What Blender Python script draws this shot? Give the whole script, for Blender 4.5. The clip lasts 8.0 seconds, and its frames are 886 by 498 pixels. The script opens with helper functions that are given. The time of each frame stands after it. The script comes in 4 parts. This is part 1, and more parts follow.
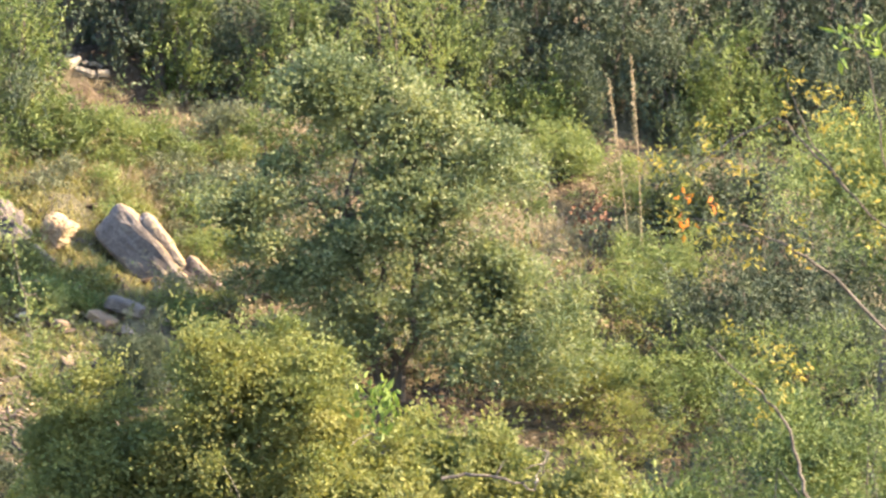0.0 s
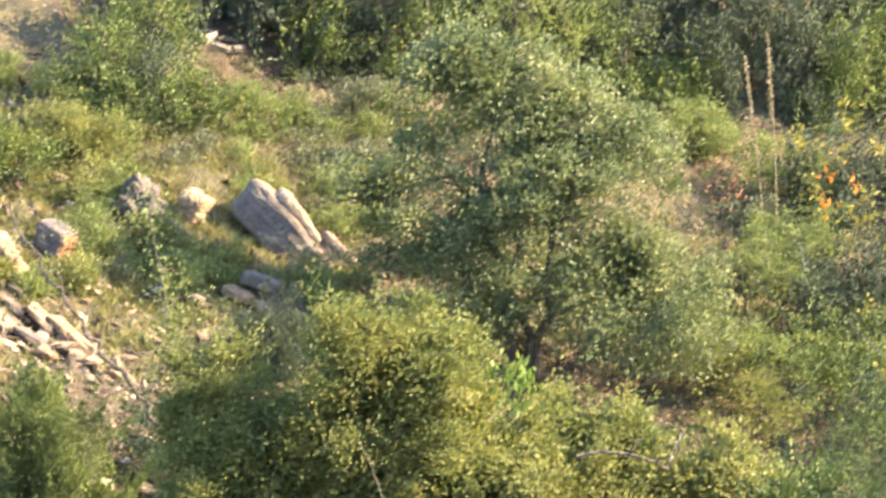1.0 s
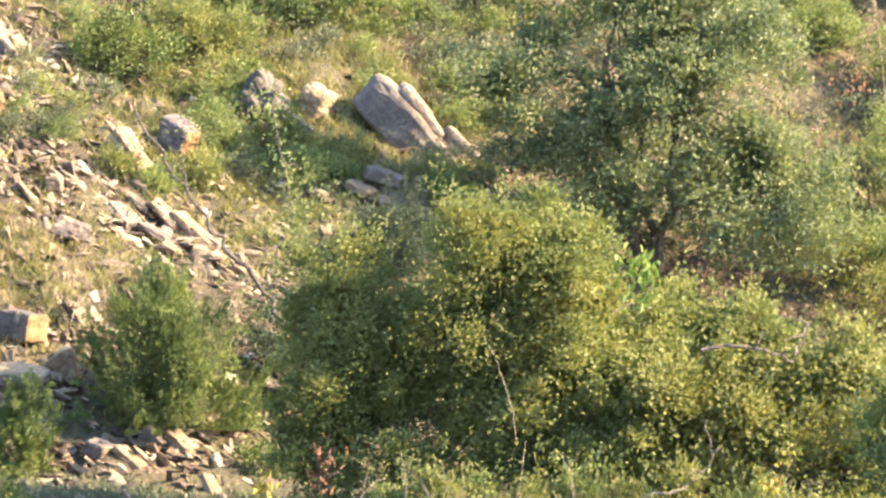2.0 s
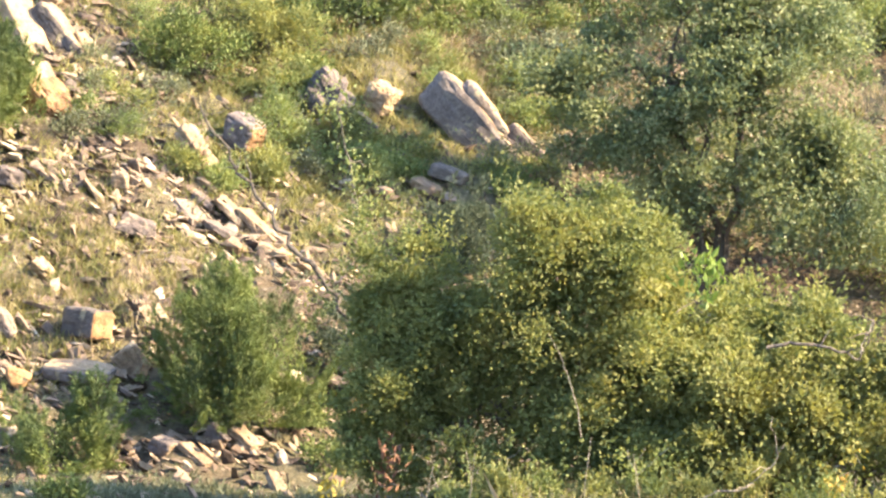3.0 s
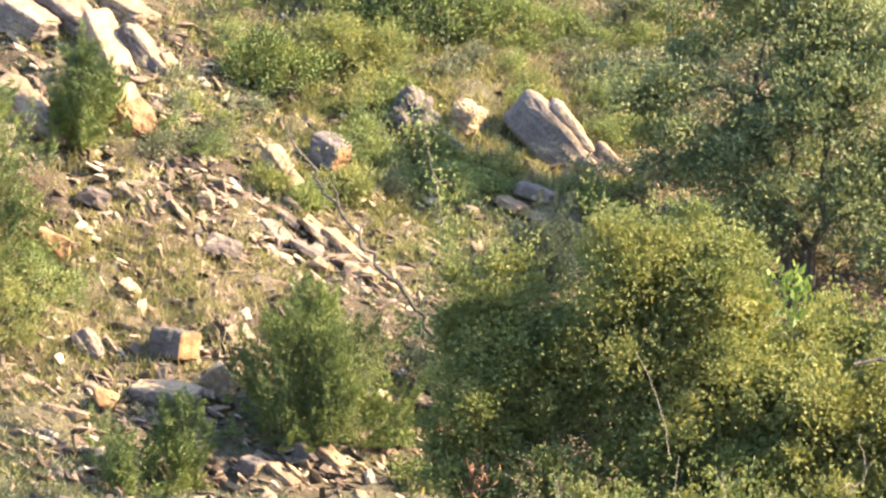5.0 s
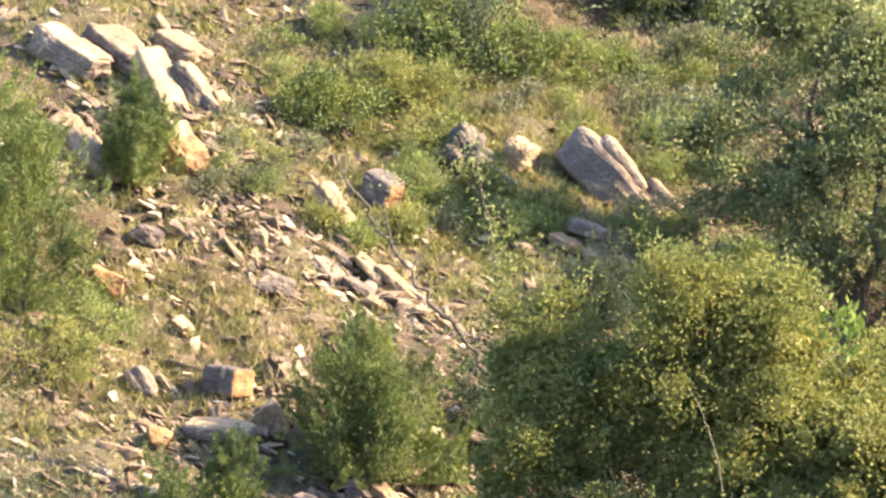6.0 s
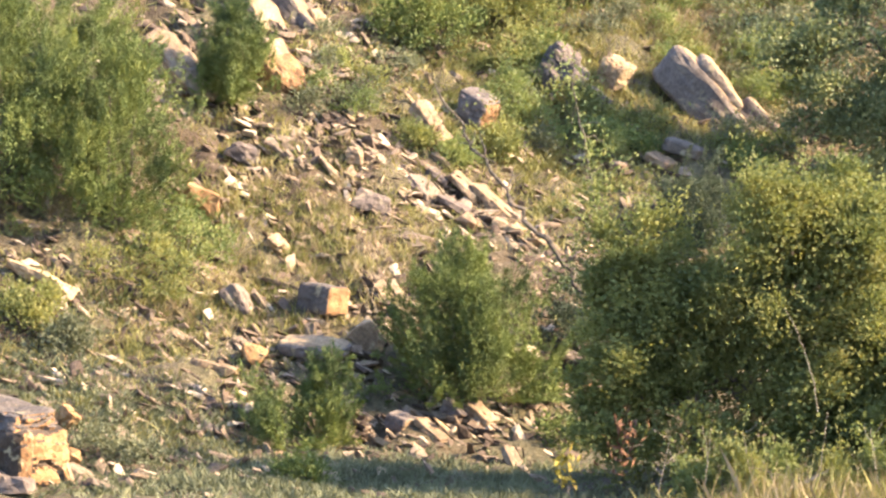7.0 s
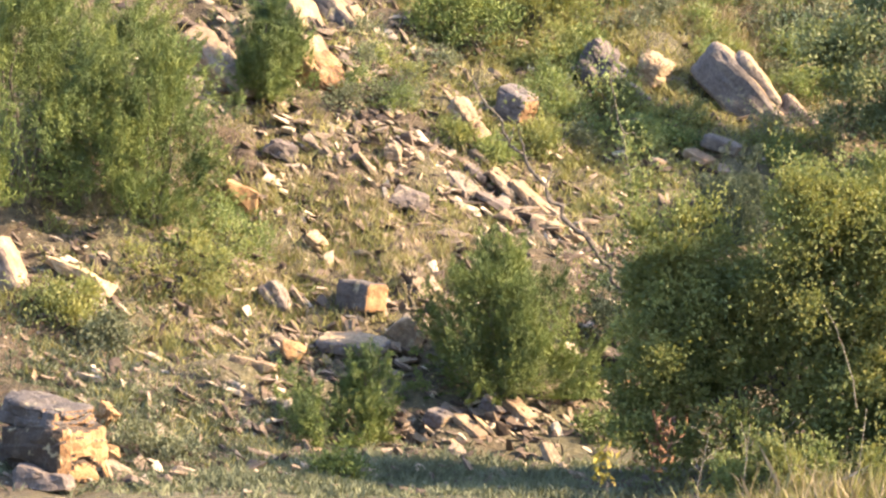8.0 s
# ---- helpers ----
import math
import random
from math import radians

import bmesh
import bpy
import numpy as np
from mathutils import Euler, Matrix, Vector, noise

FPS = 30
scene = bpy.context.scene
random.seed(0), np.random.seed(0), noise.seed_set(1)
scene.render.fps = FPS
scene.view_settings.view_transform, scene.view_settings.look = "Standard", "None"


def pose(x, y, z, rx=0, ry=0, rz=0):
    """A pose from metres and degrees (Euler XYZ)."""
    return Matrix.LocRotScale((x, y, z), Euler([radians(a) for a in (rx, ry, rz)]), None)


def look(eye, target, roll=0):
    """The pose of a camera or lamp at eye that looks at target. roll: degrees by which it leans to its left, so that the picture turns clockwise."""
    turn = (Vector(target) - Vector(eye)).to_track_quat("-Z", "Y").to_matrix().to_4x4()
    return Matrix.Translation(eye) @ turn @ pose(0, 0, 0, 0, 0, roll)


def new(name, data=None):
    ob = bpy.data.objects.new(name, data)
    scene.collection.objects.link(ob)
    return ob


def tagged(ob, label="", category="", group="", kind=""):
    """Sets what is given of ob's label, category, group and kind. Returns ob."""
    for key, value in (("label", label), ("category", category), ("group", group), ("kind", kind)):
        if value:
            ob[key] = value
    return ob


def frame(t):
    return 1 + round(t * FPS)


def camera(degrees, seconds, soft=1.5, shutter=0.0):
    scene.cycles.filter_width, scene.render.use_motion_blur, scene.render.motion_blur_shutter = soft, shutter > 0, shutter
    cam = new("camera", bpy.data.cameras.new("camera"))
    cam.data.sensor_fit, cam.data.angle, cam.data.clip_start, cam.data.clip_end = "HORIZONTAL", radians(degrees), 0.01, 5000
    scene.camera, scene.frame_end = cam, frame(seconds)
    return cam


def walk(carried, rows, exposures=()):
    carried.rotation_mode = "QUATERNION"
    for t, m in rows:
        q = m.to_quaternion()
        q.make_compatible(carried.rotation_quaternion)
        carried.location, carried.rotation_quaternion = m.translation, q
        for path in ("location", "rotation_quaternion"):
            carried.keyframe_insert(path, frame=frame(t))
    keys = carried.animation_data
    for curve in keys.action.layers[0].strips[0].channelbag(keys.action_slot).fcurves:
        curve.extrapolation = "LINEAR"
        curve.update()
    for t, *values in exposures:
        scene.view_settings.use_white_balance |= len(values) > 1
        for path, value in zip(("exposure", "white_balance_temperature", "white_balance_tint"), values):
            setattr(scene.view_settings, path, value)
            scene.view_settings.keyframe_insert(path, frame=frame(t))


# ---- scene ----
cam = camera(10.0, 8.0, soft=2.4, shutter=0.3)
# seconds, sideways sway, yaw, pitch, roll of a hand-held long lens
ROWS = [
    (0.0, 0.000, -0.000, -2.153, 0.080),
    (0.5, -0.036, 0.749, -2.097, -0.155),
    (1.0, -0.068, 1.480, -2.417, -0.240),
    (1.2, -0.079, 1.936, -2.763, -0.290),
    (1.4, -0.090, 2.364, -2.920, -0.200),
    (1.5, -0.095, 2.498, -2.945, -0.110),
    (2.0, -0.110, 2.821, -3.615, 0.040),
    (2.2, -0.112, 3.037, -3.650, 0.180),
    (3.3, -0.123, 3.674, -3.648, -0.050),
    (3.5, -0.125, 3.754, -3.731, -0.100),
    (4.0, -0.130, 4.167, -3.619, -0.190),
    (4.2, -0.132, 4.305, -3.523, 0.010),
    (5.3, -0.140, 4.500, -3.418, 0.480),
    (5.5, -0.141, 4.560, -3.376, 0.500),
    (6.0, -0.145, 5.070, -3.003, 0.580),
    (6.2, -0.147, 5.283, -3.153, 0.514),
    (6.5, -0.149, 5.776, -3.480, 0.440),
    (7.0, -0.152, 6.149, -3.915, 0.483),
    (7.5, -0.156, 6.607, -3.917, 0.470),
    (8.0, -0.160, 6.575, -3.948, 0.533),
]
walk(cam, [(t, pose(x, 0, 6.0, 90 + pitch, roll, yaw)) for t, x, yaw, pitch, roll in ROWS],
     [(0.0, 2.84, 6540, 11), (2.0, 2.93, 6480, 10.5), (4.0, 2.83, 6450, 11), (6.0, 2.7, 6550, 13.5), (8.0, 2.56, 6620, 14.5)])

# ---- light ----
TO_SUN = Vector((0.84, -0.09, 0.54)).normalized()
world = bpy.data.worlds.new("sky")
scene.world = world
world.use_nodes = True
wn = world.node_tree
sky = wn.nodes.new("ShaderNodeTexSky")
sky.sky_type, sky.sun_disc = "NISHITA", False
sky.sun_elevation, sky.sun_rotation = math.asin(TO_SUN.z), math.atan2(TO_SUN.x, TO_SUN.y)
wn.links.new(sky.outputs[0], wn.nodes["Background"].inputs[0])
wn.nodes["Background"].inputs[1].default_value = 0.13
sun = new("sun", bpy.data.lights.new("sun", "SUN"))
sun.data.energy, sun.data.angle, sun.data.color = 4.7, radians(0.5), (1.0, 0.76, 0.465)
sun.matrix_world = look(TO_SUN * 60, (0, 0, 0))


# ---- materials ----
def material(name):
    m = bpy.data.materials.new(name)
    m.use_nodes = True
    t = m.node_tree
    return m, t, t.nodes["Principled BSDF"]


def node(t, kind, **values):
    n = t.nodes.new(kind)
    for k, v in values.items():
        n.inputs[k.replace("_", " ")].default_value = v
    return n


def ramp(t, fac, stops):
    r = t.nodes.new("ShaderNodeValToRGB")
    while len(r.color_ramp.elements) < len(stops):
        r.color_ramp.elements.new(0.5)
    for e, (p, c) in zip(r.color_ramp.elements, stops):
        e.position, e.color = p, (*c, 1)
    t.links.new(fac, r.inputs[0])
    return r.outputs[0]


def mix(t, fac, a, b, how="MIX"):
    m = t.nodes.new("ShaderNodeMix")
    m.data_type, m.blend_type = "RGBA", how
    if isinstance(fac, float):
        m.inputs[0].default_value = fac
    else:
        t.links.new(fac, m.inputs[0])
    for s, v in ((6, a), (7, b)):
        if isinstance(v, tuple):
            m.inputs[s].default_value = (*v, 1)
        else:
            t.links.new(v, m.inputs[s])
    return m.outputs[2]


def bump(t, p, height_socket, strength, distance):
    b = node(t, "ShaderNodeBump", Strength=strength, Distance=distance)
    t.links.new(height_socket, b.inputs["Height"])
    t.links.new(b.outputs[0], p.inputs["Normal"])


def coords(t):
    return t.nodes.new("ShaderNodeTexCoord").outputs["Object"]


def noise_tex(t, at, scale, detail=4.0, rough=0.6):
    n = node(t, "ShaderNodeTexNoise", Scale=scale, Detail=detail, Roughness=rough)
    t.links.new(at, n.inputs["Vector"])
    return n.outputs["Fac"]


def ground_material():
    m, t, p = material("stony_soil")
    at = t.nodes.new("ShaderNodeNewGeometry").outputs["Position"]
    big, mid, fine = noise_tex(t, at, 0.45, 4.0), noise_tex(t, at, 2.2, 5.0, 0.7), noise_tex(t, at, 18.0, 4.0, 0.7)
    soil = ramp(t, mid, ((0.32, (0.024, 0.015, 0.009)), (0.5, (0.047, 0.031, 0.018)), (0.74, (0.1, 0.072, 0.042))))
    grass = ramp(t, fine, ((0.3, (0.034, 0.031, 0.016)), (0.55, (0.08, 0.07, 0.036)), (0.8, (0.15, 0.122, 0.068))))
    cover = ramp(t, big, ((0.42, (0, 0, 0)), (0.58, (1, 1, 1))))
    base = mix(t, cover, soil, grass)
    v = node(t, "ShaderNodeTexVoronoi", Scale=9.0)
    t.links.new(at, v.inputs["Vector"])
    chips = ramp(t, v.outputs["Distance"], ((0.16, (1, 1, 1)), (0.24, (0, 0, 0))))
    few = ramp(t, mid, ((0.45, (0, 0, 0)), (0.6, (1, 1, 1))))
    t.links.new(mix(t, mix(t, 1.0, chips, few, "MULTIPLY"), base, (0.27, 0.22, 0.165)), p.inputs["Base Color"])
    p.inputs["Roughness"].default_value = 0.95
    bump(t, p, mix(t, 0.5, fine, mid), 1.0, 0.12)
    return m


def rock_material(name, dark, middle, light, scale=3.0):
    m, t, p = material(name)
    at = coords(t)
    r = t.nodes.new("ShaderNodeObjectInfo").outputs["Random"]
    shift = node(t, "ShaderNodeVectorMath")
    shift.operation = "ADD"
    t.links.new(at, shift.inputs[0])
    t.links.new(r, shift.inputs[1])
    at = shift.outputs[0]
    a, b = noise_tex(t, at, scale, 6.0, 0.65), noise_tex(t, at, scale * 9, 5.0, 0.7)
    colour = ramp(t, a, ((0.3, dark), (0.5, middle), (0.7, light)))
    speck = ramp(t, b, ((0.35, (0.45, 0.45, 0.45)), (0.6, (1.0, 1.0, 1.0))))
    colour = mix(t, 0.8, colour, speck, "MULTIPLY")
    lichen = ramp(t, noise_tex(t, at, scale * 2.3, 3.0), ((0.6, (0, 0, 0)), (0.68, (1, 1, 1))))
    colour = mix(t, mix(t, 0.55, (0.0, 0.0, 0.0), lichen), colour, (0.34, 0.30, 0.2))
    tone = ramp(t, r, ((0.0, (0.72, 0.70, 0.70)), (1.0, (1.0, 0.97, 0.9))))
    t.links.new(mix(t, 1.0, colour, tone, "MULTIPLY"), p.inputs["Base Color"])
    p.inputs["Roughness"].default_value = 0.9
    bump(t, p, mix(t, 0.4, a, b), 0.8, 0.05)
    return m


def leaf_material(name, shades, gloss=0.55, through_light=0.35):
    """Leaves: each its own shade along the ramp, some light passing through."""
    m, t, p = material(name)
    g = t.nodes.new("ShaderNodeNewGeometry")
    patch = noise_tex(t, g.outputs["Position"], 1.6, 3.0)
    f = node(t, "ShaderNodeMath")
    f.operation = "MULTIPLY_ADD"
    t.links.new(g.outputs["Random Per Island"], f.inputs[0])
    f.inputs[1].default_value = 0.22
    s = node(t, "ShaderNodeMath")
    s.operation = "MULTIPLY_ADD"
    t.links.new(patch, s.inputs[0])
    s.inputs[1].default_value, s.inputs[2].default_value = 1.4, -0.31
    t.links.new(s.outputs[0], f.inputs[2])
    n = len(shades) - 1
    colour = ramp(t, f.outputs[0], [(0.1 + 0.8 * i / n, c) for i, c in enumerate(shades)])
    t.links.new(colour, p.inputs["Base Color"])
    p.inputs["Roughness"].default_value = gloss
    p.inputs["Specular IOR Level"].default_value = 0.25
    tr = t.nodes.new("ShaderNodeBsdfTranslucent")
    t.links.new(mix(t, 1.0, colour, (1.0, 1.0, 0.65), "MULTIPLY"), tr.inputs[0])
    ms = t.nodes.new("ShaderNodeMixShader")
    ms.inputs[0].default_value = through_light
    t.links.new(p.outputs[0], ms.inputs[1])
    t.links.new(tr.outputs[0], ms.inputs[2])
    t.links.new(ms.outputs[0], t.nodes["Material Output"].inputs[0])
    return m


def bark_material(name, dark, light):
    m, t, p = material(name)
    at = coords(t)
    stretch = node(t, "ShaderNodeMapping", Scale=(14.0, 14.0, 3.0))
    t.links.new(at, stretch.inputs[0])
    n = noise_tex(t, stretch.outputs[0], 2.0, 6.0, 0.7)
    t.links.new(ramp(t, n, ((0.3, dark), (0.7, light))), p.inputs["Base Color"])
    p.inputs["Roughness"].default_value = 0.9
    bump(t, p, n, 0.9, 0.02)
    return m


SOIL = ground_material()
GREY_ROCK = rock_material("grey_limestone", (0.082, 0.067, 0.064), (0.145, 0.117, 0.106), (0.232, 0.182, 0.14))
DARK_ROCK = rock_material("dark_weathered_limestone", (0.052, 0.045, 0.046), (0.098, 0.085, 0.083), (0.15, 0.128, 0.112))
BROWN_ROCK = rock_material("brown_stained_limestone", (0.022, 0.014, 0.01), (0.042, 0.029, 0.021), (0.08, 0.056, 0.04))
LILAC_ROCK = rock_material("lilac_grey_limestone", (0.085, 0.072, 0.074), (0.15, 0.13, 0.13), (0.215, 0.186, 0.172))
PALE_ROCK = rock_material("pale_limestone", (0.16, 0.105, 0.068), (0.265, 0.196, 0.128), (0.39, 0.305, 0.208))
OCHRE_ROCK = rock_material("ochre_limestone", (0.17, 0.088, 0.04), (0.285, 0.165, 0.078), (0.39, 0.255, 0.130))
STONE_MIX = rock_material("broken_limestone", (0.10, 0.074, 0.058), (0.225, 0.172, 0.13), (0.40, 0.325, 0.24), 6.0)
BARK = bark_material("grey_brown_bark", (0.035, 0.028, 0.022), (0.12, 0.10, 0.08))
PALE_BARK = bark_material("bleached_dead_wood", (0.12, 0.10, 0.075), (0.28, 0.245, 0.2))
STRAW_STALK = bark_material("dry_plant_stalk", (0.14, 0.1, 0.06), (0.34, 0.27, 0.17))
RED_TWIG = bark_material("dry_rusty_twig", (0.07, 0.03, 0.018), (0.16, 0.078, 0.04))
BUSH_LEAF = leaf_material("yellowing_bush_leaves", ((0.056, 0.074, 0.034), (0.11, 0.136, 0.05), (0.182, 0.2, 0.069), (0.275, 0.26, 0.088)), 0.6, 0.42)
YELLOW_LEAF = leaf_material("yellow_tinged_leaves", ((0.08, 0.1, 0.038), (0.138, 0.155, 0.055), (0.195, 0.202, 0.07), (0.255, 0.238, 0.085)), 0.6, 0.45)
LIME_LEAF = leaf_material("lime_shrub_leaves", ((0.078, 0.098, 0.046), (0.14, 0.162, 0.066), (0.215, 0.224, 0.082), (0.31, 0.288, 0.1)), 0.6, 0.45)
OAK_LEAF = leaf_material("grey_green_oak_leaves", ((0.05, 0.07, 0.038), (0.1, 0.13, 0.066), (0.182, 0.21, 0.105), (0.315, 0.325, 0.18)), 0.45, 0.42)
JUNIPER_LEAF = leaf_material("juniper_needles", ((0.03, 0.048, 0.02), (0.066, 0.094, 0.031), (0.12, 0.152, 0.044), (0.2, 0.218, 0.06)), 0.6, 0.22)
DARK_LEAF = leaf_material("dark_woodland_needles", ((0.022, 0.034, 0.026), (0.042, 0.058, 0.04), (0.07, 0.09, 0.055), (0.118, 0.14, 0.075)), 0.65, 0.22)
OLIVE_LEAF = leaf_material("olive_shrub_leaves", ((0.062, 0.088, 0.045), (0.122, 0.16, 0.066), (0.2, 0.238, 0.092), (0.32, 0.33, 0.14)), 0.55, 0.48)
SAGE_LEAF = leaf_material("grey_sage_leaves", ((0.06, 0.07, 0.045), (0.1, 0.112, 0.072), (0.15, 0.162, 0.1), (0.225, 0.225, 0.135)), 0.8, 0.25)
AUTUMN_LEAF = leaf_material("autumn_leaves", ((0.11, 0.125, 0.04), (0.2, 0.19, 0.048), (0.29, 0.235, 0.052), (0.34, 0.18, 0.046)), 0.55, 0.4)
RED_LEAF = leaf_material("red_leaves", ((0.42, 0.29, 0.04), (0.5, 0.19, 0.035), (0.5, 0.09, 0.03)), 0.5, 0.4)
FRESH_LEAF = leaf_material("fresh_green_leaves", ((0.09, 0.14, 0.035), (0.14, 0.2, 0.045), (0.2, 0.26, 0.06)), 0.5, 0.4)
STRAW = leaf_material("dry_straw", ((0.12, 0.10, 0.06), (0.245, 0.2, 0.13), (0.40, 0.335, 0.25)), 0.7, 0.3)
HERB = leaf_material("green_herb_blades", ((0.072, 0.088, 0.038), (0.145, 0.152, 0.06), (0.25, 0.232, 0.1), (0.35, 0.3, 0.18)), 0.65, 0.35)


# ---- building helpers ----
def mesh_of(name, verts, faces, mat):
    me = bpy.data.meshes.new(name)
    me.from_pydata([tuple(v) for v in verts], [], [tuple(f) for f in faces])
    me.materials.append(mat)
    return me


def thing(name, x, y, z, label, category, group="", kind=""):
    """An Empty at a thing's base."""
    ob = new(name)
    ob.location = (x, y, z)
    return tagged(ob, label, category, group, kind)


def part(name, verts, faces, mat, parent, label=""):
    ob = new(name, mesh_of(name, verts, faces, mat))
    ob.parent = parent
    return tagged(ob, label)


def tube(points, radii, sides=6):
    """A tapered round limb along points."""
    pts = np.asarray(points, float)
    d = np.gradient(pts, axis=0)
    d /= np.linalg.norm(d, axis=1)[:, None] + 1e-9
    ref = np.where(np.abs(d[:, 2:3]) > 0.9, np.array([[1.0, 0, 0]]), np.array([[0, 0, 1.0]]))
    a = np.cross(d, ref)
    a /= np.linalg.norm(a, axis=1)[:, None] + 1e-9
    b = np.cross(d, a)
    ang = np.linspace(0, 2 * np.pi, sides, endpoint=False)
    ring = a[:, None] * np.cos(ang)[None, :, None] + b[:, None] * np.sin(ang)[None, :, None]
    v = (pts[:, None] + ring * np.asarray(radii, float)[:, None, None]).reshape(-1, 3)
    f = []
    for i in range(len(pts) - 1):
        for j in range(sides):
            k = (j + 1) % sides
            f.append((i * sides + j, i * sides + k, (i + 1) * sides + k, (i + 1) * sides + j))
    f.append(tuple(range(sides))[::-1])
    f.append(tuple((len(pts) - 1) * sides + j for j in range(sides)))
    return v, f


def joined(pieces):
    vs, fs, n = [], [], 0
    for v, f in pieces:
        vs.append(np.asarray(v))
        fs += [tuple(i + n for i in q) for q in f]
        n += len(v)
    return np.concatenate(vs), fs


def limb(rng, a, b, r0, r1, bend=0.12, n=6):
    """A crooked branch from a to b."""
    a, b = np.asarray(a, float), np.asarray(b, float)
    s = np.linspace(0, 1, n)[:, None]
    off = rng.normal(0, bend * np.linalg.norm(b - a), (n, 3)) * np.sin(np.pi * s)
    off[:, 2] += bend * np.linalg.norm(b - a) * np.sin(np.pi * s[:, 0])
    return tube(a + (b - a) * s + off * 0.6, np.linspace(r0, r1, n))


def unit(v):
    return v / (np.linalg.norm(v, axis=1)[:, None] + 1e-9)


def leaves(rng, at, way, length, width, face=None):
    """Folded pointed leaves, one at each place, along its way. face: the side that the blades turn outwards."""
    n = len(at)
    way = unit(way)
    turn = rng.normal(size=(n, 3))
    side = unit(np.cross(way, turn if face is None else unit(face) + turn * 0.5))
    up = np.cross(side, way)
    l = length * rng.uniform(0.6, 1.4, (n, 1))
    w = width * rng.uniform(0.6, 1.4, (n, 1)) * 0.5
    mid = at + way * l * 0.45 + up * w * 0.5
    v = np.stack([at, mid + side * w, at + way * l, mid - side * w], 1).reshape(-1, 3)
    return v, np.arange(4 * n).reshape(-1, 4).tolist()


def lumps(rng, at, size):
    """A smooth random field over places, about -1 to 1, with lumps of that size."""
    k = unit(rng.normal(size=(14, 3))) * 2 * np.pi / (size * rng.uniform(0.7, 1.6, (14, 1)))
    return np.sin(at @ k.T + rng.uniform(0, 6.3, 14)).sum(1) / 3.7


def lobes_crown(rng, lobes, clumps, per, clump_r, length, width, lift=0.4, shell=0.5, shoots=0, gaps=-0.25, lump=0.8):
    """Leafy tufts in and on a set of lobes (x, y, z, rx, ry, rz), each tuft a ragged cap of leaves that face outwards,
    with hollows between them and shoots that stick out."""
    vol = np.array([l[3] * l[4] * l[5] for l in lobes]) ** 0.7
    tufts = max(12, clumps // 3)
    L = np.array(lobes)[rng.choice(len(lobes), tufts, p=vol / vol.sum())]
    d = unit(rng.normal(size=(tufts, 3)))
    d[:, 2] = np.where(d[:, 2] < -0.35, -d[:, 2], d[:, 2])
    rad = (shell + (1 - shell) * rng.random((tufts, 1)) ** 0.5) * rng.uniform(0.75, 1.15, (tufts, 1))
    rad = rad * (1 + 0.22 * lumps(rng, L[:, :3] + d * L[:, 3:], 0.7)[:, None])
    mids = L[:, :3] + d * rad * L[:, 3:]
    keep = lumps(rng, mids, lump) + 0.35 * rng.normal(size=tufts) > gaps
    keep[:6] = True
    mids, d = mids[keep], d[keep]
    mids[:, 2] = np.maximum(mids[:, 2], 0.06)
    n = len(mids)
    size = clump_r * rng.uniform(0.55, 1.8, n)
    count = np.maximum(4, (per * 2.4 * (size / clump_r / 1.2) ** 1.8).astype(int))
    k = np.repeat(np.arange(n), count)
    lean = unit(d * 0.6 + np.array([0, 0, 0.5]) + rng.normal(0, 0.5, (n, 3)))
    u = unit(unit(rng.normal(size=(len(k), 3))) + lean[k] * 0.55)
    arms = unit(rng.normal(size=(n * 7, 3)) + np.repeat(lean, 7, 0) * 0.6)[k * 7 + rng.integers(0, 7, len(k))]
    u = unit(u + arms * 0.9)
    r = (0.25 + 1.0 * rng.random((len(k), 1)) ** 0.9) * (0.75 + 0.5 * (u * arms).sum(1)[:, None] ** 2)
    at = mids[k] + u * r * size[k][:, None] * np.array([1.15, 1.15, 0.85])
    way = u * 0.6 + arms * 0.4 + rng.normal(size=at.shape) * 0.55 + np.array([0, 0, lift])
    face = u + np.array([0, 0, 0.35])
    core = np.array(lobes)[rng.choice(len(lobes), len(at) // 3, p=vol / vol.sum())]
    inner = core[:, :3] + rng.normal(size=(len(core), 3)) * core[:, 3:] * 0.42
    inner[:, 2] = np.maximum(inner[:, 2], 0.05)
    parts = [(at, way, face), (inner, rng.normal(size=inner.shape), rng.normal(size=inner.shape))]
    if shoots:
        top = np.argsort(-(mids[:, 2] + 0.8 * rng.normal(size=n)))[: max(6, n // 2)]
        s0 = mids[rng.choice(top, shoots)]
        run = unit(rng.normal(size=(shoots, 3)) * 0.55 + np.array([0, 0, 0.8])) * rng.uniform(0.2, 0.75, (shoots, 1)) ** 1.2
        q = rng.random((shoots, 16, 1))
        at2 = (s0[:, None] + run[:, None] * q + rng.normal(0, 0.03, (shoots, 16, 3))).reshape(-1, 3)
        way2 = np.repeat(run, 16, 0) * 1.2 + rng.normal(size=at2.shape) * 0.5
        parts.append((at2, way2, rng.normal(size=at2.shape)))
    at, way, face = (np.concatenate(c) for c in zip(*parts))
    at[:, 2] = np.maximum(at[:, 2], 0.02)
    v, f = leaves(rng, at, way, length, width, face)
    return v, f, mids


def extra_crown(ob, lobes, mat, seed, clumps, per, clump_r, leaf, label, shoots=0, gaps=-0.25):
    """A differently coloured stretch of a shrub's crown."""
    v, f, mids = lobes_crown(np.random.default_rng(seed), lobes, clumps, per, clump_r, leaf[0], leaf[1], 0.4, 0.55, shoots, gaps, 0.7)
    part("crown", v, f, mat, ob, label)


